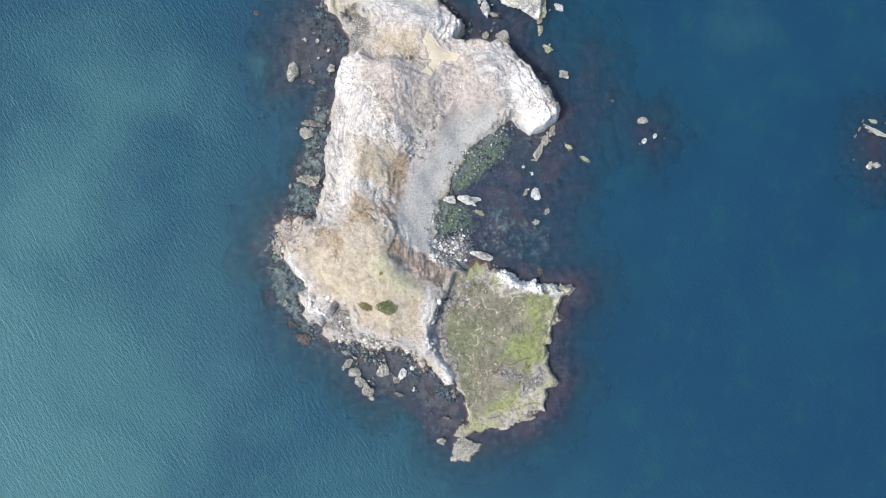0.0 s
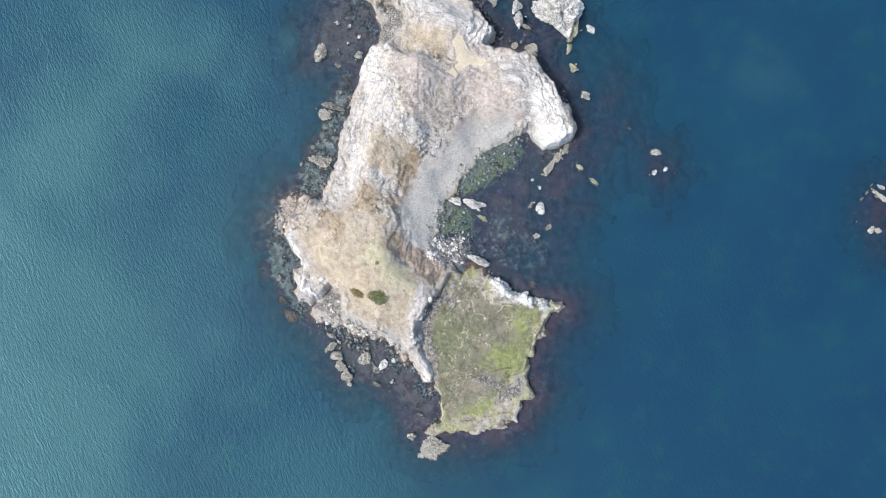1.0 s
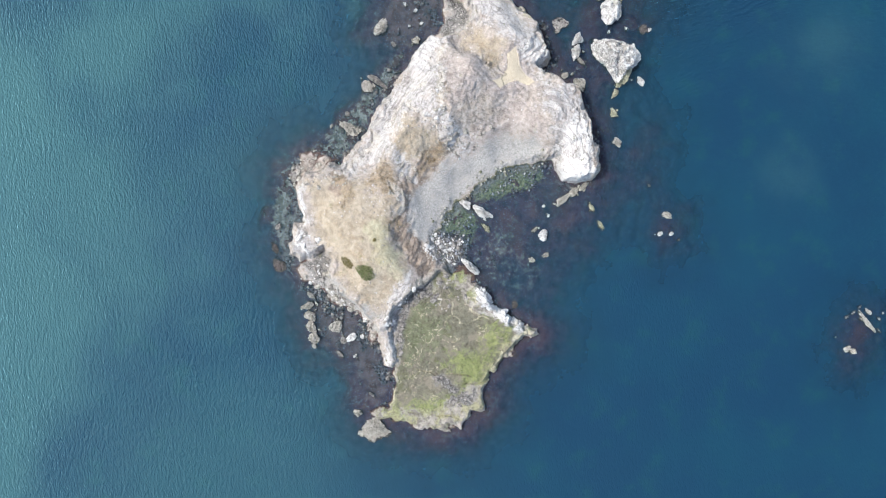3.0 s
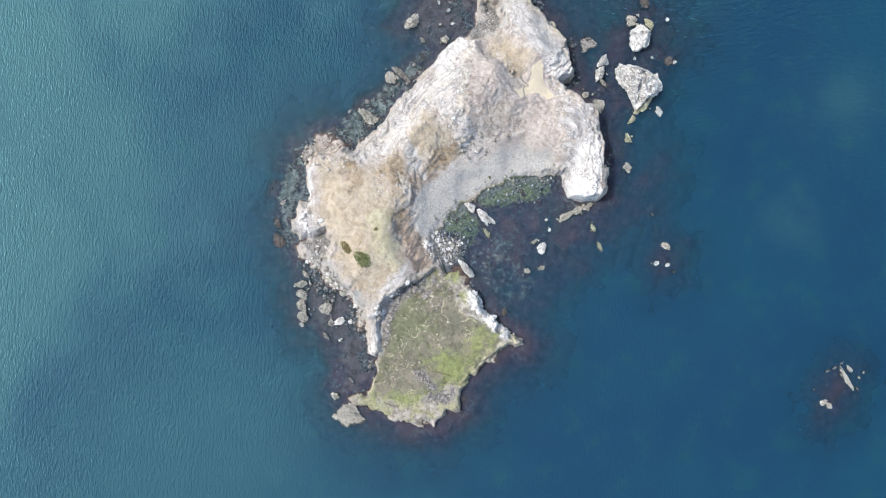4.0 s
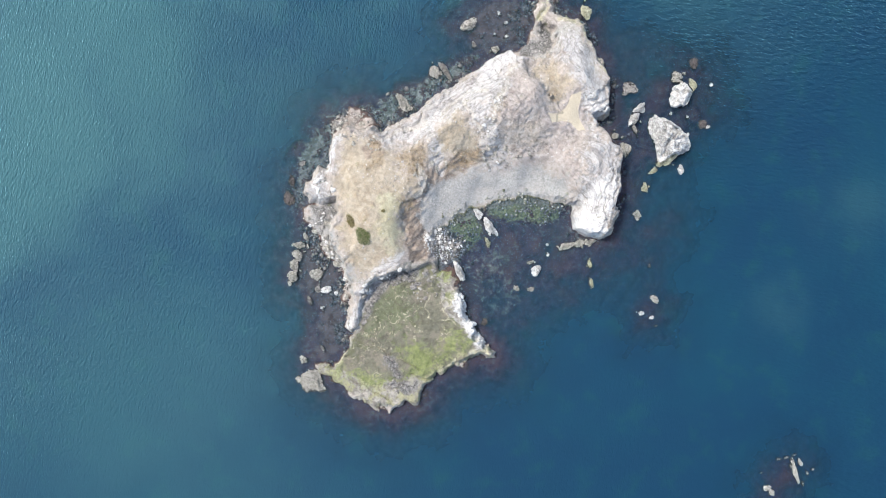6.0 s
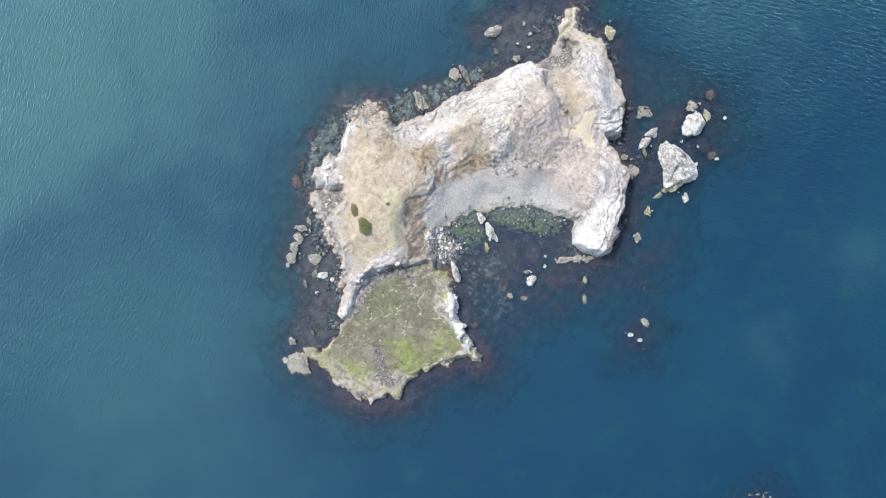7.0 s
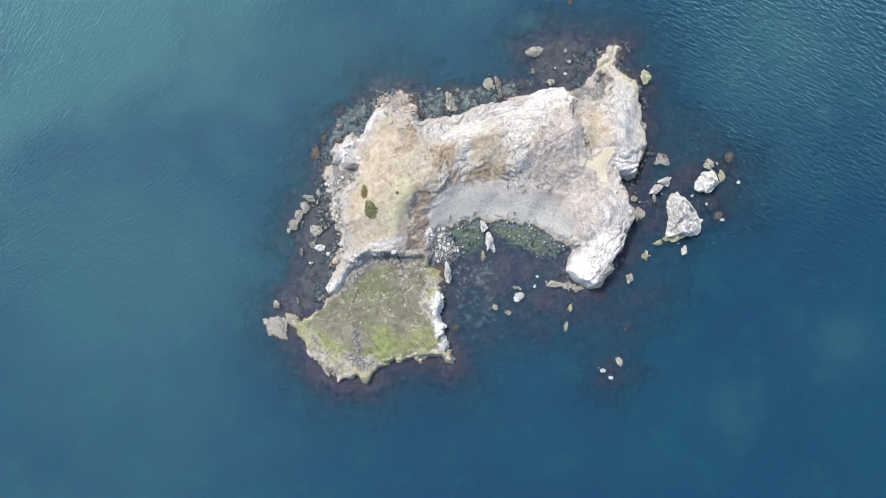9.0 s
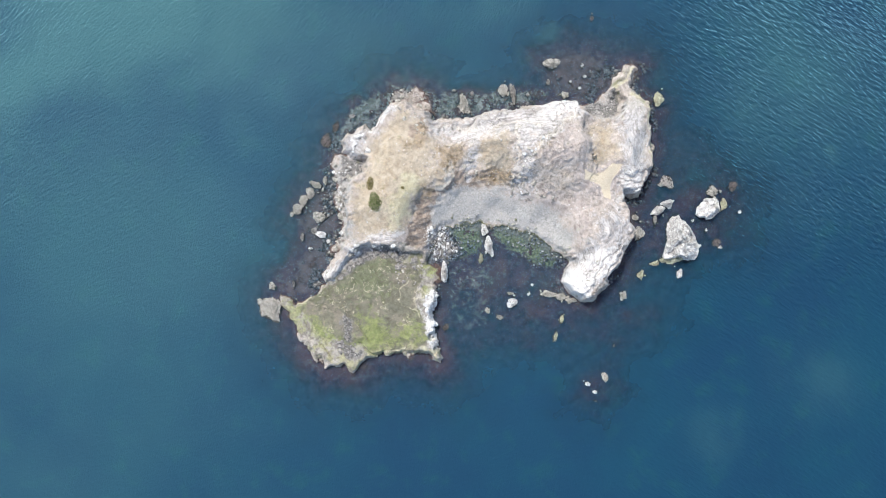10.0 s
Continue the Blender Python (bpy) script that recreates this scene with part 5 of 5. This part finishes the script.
def shrub(x, y, a, b, high, turn, leaves, material, label):
    thing = tagged(new("shrub"), label, "shrub")
    thing.matrix_world = pose(x, y, height_at(x, y), 0, 0, turn)
    bm = bmesh.new()
    for i in range(14):
        w, r = dice.uniform(0, 2 * math.pi), dice.uniform(0.2, 0.85)
        tip = Vector((a * r * math.cos(w), b * r * math.sin(w), high * (0.9 - 0.5 * r)))
        side = Vector((-math.sin(w), math.cos(w), 0)) * 0.05
        foot = Vector((0.1 * a * math.cos(w), 0.1 * b * math.sin(w), -0.4))
        q = [bm.verts.new(p) for p in (foot - side, foot + side, tip, foot + Vector((0, 0, 0.14)))]
        for tri in ((0, 1, 2), (1, 3, 2), (3, 0, 2)):
            bm.faces.new([q[k] for k in tri])
    part("stem", bm, WOOD, thing)
    bm = bmesh.new()
    for i in range(leaves):
        w, r = dice.uniform(0, 2 * math.pi), math.sqrt(dice.random())
        r *= 0.85 + 0.3 * noise.noise(Vector((math.cos(w) * 1.5 + x, math.sin(w) * 1.5, 0)))
        top = high * math.sqrt(max(0.05, 1 - 0.85 * r * r)) * (0.75 + 0.5 * noise.noise(Vector((r * a * math.cos(w), r * b * math.sin(w), 3.0)) * 0.8))
        c = Vector((a * r * math.cos(w), b * r * math.sin(w), top * dice.uniform(0.45, 1.0)))
        turned = Euler((dice.uniform(-0.9, 0.9), dice.uniform(-0.9, 0.9), dice.uniform(0, 6.3))).to_matrix()
        size = dice.uniform(0.10, 0.24)
        q = [bm.verts.new(c + turned @ Vector(p) * size) for p in ((-1, 0, 0), (0, -0.55, 0.12), (1, 0, 0), (0, 0.55, 0.12))]
        bm.faces.new(q)
    part("foliage", bm, material, thing)
    return thing


for x, y, a, b, high, turn, count, kind, label in [
        (-25.7, 27.5, 2.77, 3.83, 1.6, 5, 1200, LEAF, "dense dark green shrub on the dry knoll"),
        (-27.4, 34.4, 1.92, 2.77, 1, 0, 700, OLIVE, "sparse olive-brown shrub on the dry knoll"),
        (-15.2, 32.7, 0.85, 0.64, 0.5, 0, 120, OLIVE, "small olive-brown shrub on the dry knoll")]:
    shrub(x, y, a, b, high, turn, count, kind, label)


# ---------------------------------------------------------------- loose stones and dry tufts
def scatter(name, mask, count, shape, low, high, sink, material, label, category, floor=0.05):
    """Many small copies of a shape in one mesh, laid on the island where the mask allows."""
    rng = np.random.default_rng(DICE_SEED + count)
    weight = np.where(Z > floor, np.clip(mask, 0, 1), 0).ravel()
    spots = rng.choice(weight.size, count, p=weight / weight.sum())
    verts, faces = shape
    n = len(verts)
    jx, jy = rng.uniform(-0.5, 0.5, (2, count)) * GRID
    at = np.stack([X.ravel()[spots] + jx, Y.ravel()[spots] + jy, Z.ravel()[spots]], -1)
    size, turn = low + (high - low) * rng.random(count) ** 2.5, rng.uniform(0, 2 * np.pi, count)
    c, s_ = np.cos(turn)[:, None], np.sin(turn)[:, None]
    v = np.asarray(verts)[None] * (size[:, None, None] * rng.uniform(0.7, 1.3, (count, 1, 3)))
    v = np.stack([v[..., 0] * c - v[..., 1] * s_, v[..., 0] * s_ + v[..., 1] * c, v[..., 2] - sink * size[:, None]], -1) + at[:, None]
    f = (np.asarray(faces)[None] + (np.arange(count) * n)[:, None, None]).reshape(-1, 3)
    me = bpy.data.meshes.new(name)
    me.vertices.add(n * count)
    me.vertices.foreach_set("co", v.ravel())
    me.loops.add(f.size)
    me.loops.foreach_set("vertex_index", f.ravel())
    me.polygons.add(len(f))
    me.polygons.foreach_set("loop_start", np.arange(0, f.size, 3))
    me.update(calc_edges=True)
    me.materials.append(material)
    return tagged(new(name, me), label, category, kind="stuff")


def island_stone(name, tones):
    m = Nodes(name)
    n = m.tree.nodes.new("ShaderNodeNewGeometry")
    fine = m.noise(0.2, 3, 0.7)
    color = m.mix(n.outputs["Random Per Island"], tones[0], tones[1])
    color = m.mix(m.calc("MULTIPLY", m.span(fine, 0.4, 0.7), 0.4), color, tones[2])
    return m.surface(color, 0.9, None, 0.2)


PEBBLE = ([(0.9, 0.1, 0), (-0.2, 0.8, 0.1), (-0.9, -0.2, 0), (0.15, -0.75, 0.05), (0.1, 0.05, 0.6), (0, 0, -0.5)],
          [(0, 1, 4), (1, 2, 4), (2, 3, 4), (3, 0, 4), (1, 0, 5), (2, 1, 5), (3, 2, 5), (0, 3, 5)])
TUFT = ([(0.5, 0, 0), (-0.25, 0.43, 0), (-0.25, -0.43, 0), (0.45, 0.4, 0.5), (-0.6, 0.1, 0.45), (0.2, -0.6, 0.5)],
        [(0, 1, 3), (1, 2, 4), (2, 0, 5), (0, 3, 5), (1, 4, 3), (2, 5, 4)])
GREY_STONES = island_stone("grey_stones", ((0.18, 0.175, 0.17), (0.47, 0.465, 0.46), (0.29, 0.285, 0.28)))
PALE_STONES = island_stone("pale_stones", ((0.24, 0.21, 0.19), (0.55, 0.53, 0.51), (0.38, 0.35, 0.32)))
BAY_STONES = island_stone("bay_stones", ((0.16, 0.15, 0.14), (0.66, 0.65, 0.63), (0.34, 0.32, 0.30)))
STRAW = island_stone("straw", ((0.38, 0.29, 0.17), (0.58, 0.48, 0.32), (0.34, 0.26, 0.15)))
SCRUB = island_stone("scrub", ((0.33, 0.27, 0.18), (0.50, 0.41, 0.29), (0.30, 0.24, 0.16)))
scatter("beach_stones", masks["pebbles"], 8000, PEBBLE, 0.06, 0.32, 0.1, GREY_STONES, "loose grey and white stones covering the beach", "stones")
rough = np.clip(1.0 - masks["pebbles"] - masks["dry_grass"] - masks["sand"], 0, 1) * (FORM != 5) * np.clip(4 * rough_noise(X, Y, 6.0, 3, 5), 0, 1)
bay = ramp(inside(FIELDS[0][0], X, Y), -1.5, 1.0)
scatter("bay_stones", bay, 2200, PEBBLE, 0.10, 0.42, 0.0, BAY_STONES, "small whitened stones between the bay's boulders", "stones", -1.0)
scatter("scree", rough, 1700, PEBBLE, 0.10, 0.5, 0.1, PALE_STONES, "pale loose rock fragments on the slopes", "scree")
dry = np.clip(masks["dry_grass"], 0, 1) * np.clip(0.2 + 3 * rough_noise(X, Y, 7.0, 3, 6), 0, 1)
scatter("dry_grass", dry, 500, TUFT, 0.12, 0.3, 0.0, STRAW, "low tufts of dry straw-coloured grass", "grass")
scatter("scrub", np.clip(masks["brown_scrub"], 0, 1) ** 2, 1500, TUFT, 0.15, 0.42, 0.0, SCRUB, "low brown dried scrub in the hollows", "scrub")
shallow = ramp(Z, -1.3, -0.25) * ramp(-Z, -0.25, 0.1) * ramp(SHORE, -14, -3) * ramp(Y, -18, -6) * np.clip(0.15 + 3.5 * rough_noise(X, Y, 5.0, 4, 8), 0, 1) * (1 - 0.75 * ramp(inside(SHELF, X, Y), -3, 2)) * (1 - 0.85 * np.exp(-beside(BAY_SHORE[:11], X, Y)[0] / 6.0))
WET_STONES = island_stone("wet_stones", ((0.05, 0.045, 0.042), (0.26, 0.25, 0.235), (0.11, 0.10, 0.09)))
scatter("shore_stones", shallow, 2200, PEBBLE, 0.2, 1.1, 0.0, WET_STONES, "dark and pale stones in the shallows", "stones", -2.0)
weedy = np.clip(0.5 + np.max([inside(p, X, Y) for p in WEED], axis=0) / 4.0, 0, 1) * ramp(Z, -1.2, -0.1) * np.clip(0.3 + 3 * rough_noise(X, Y, 4.0, 3, 9), 0, 1)
WEED_STONES = island_stone("weed_stones", ((0.10, 0.11, 0.06), (0.52, 0.51, 0.49), (0.22, 0.23, 0.15)))
scatter("weed_stones", weedy, 420, PEBBLE, 0.18, 0.75, -0.35, WEED_STONES, "pale and weedy stones among green seaweed", "stones", -2.0)
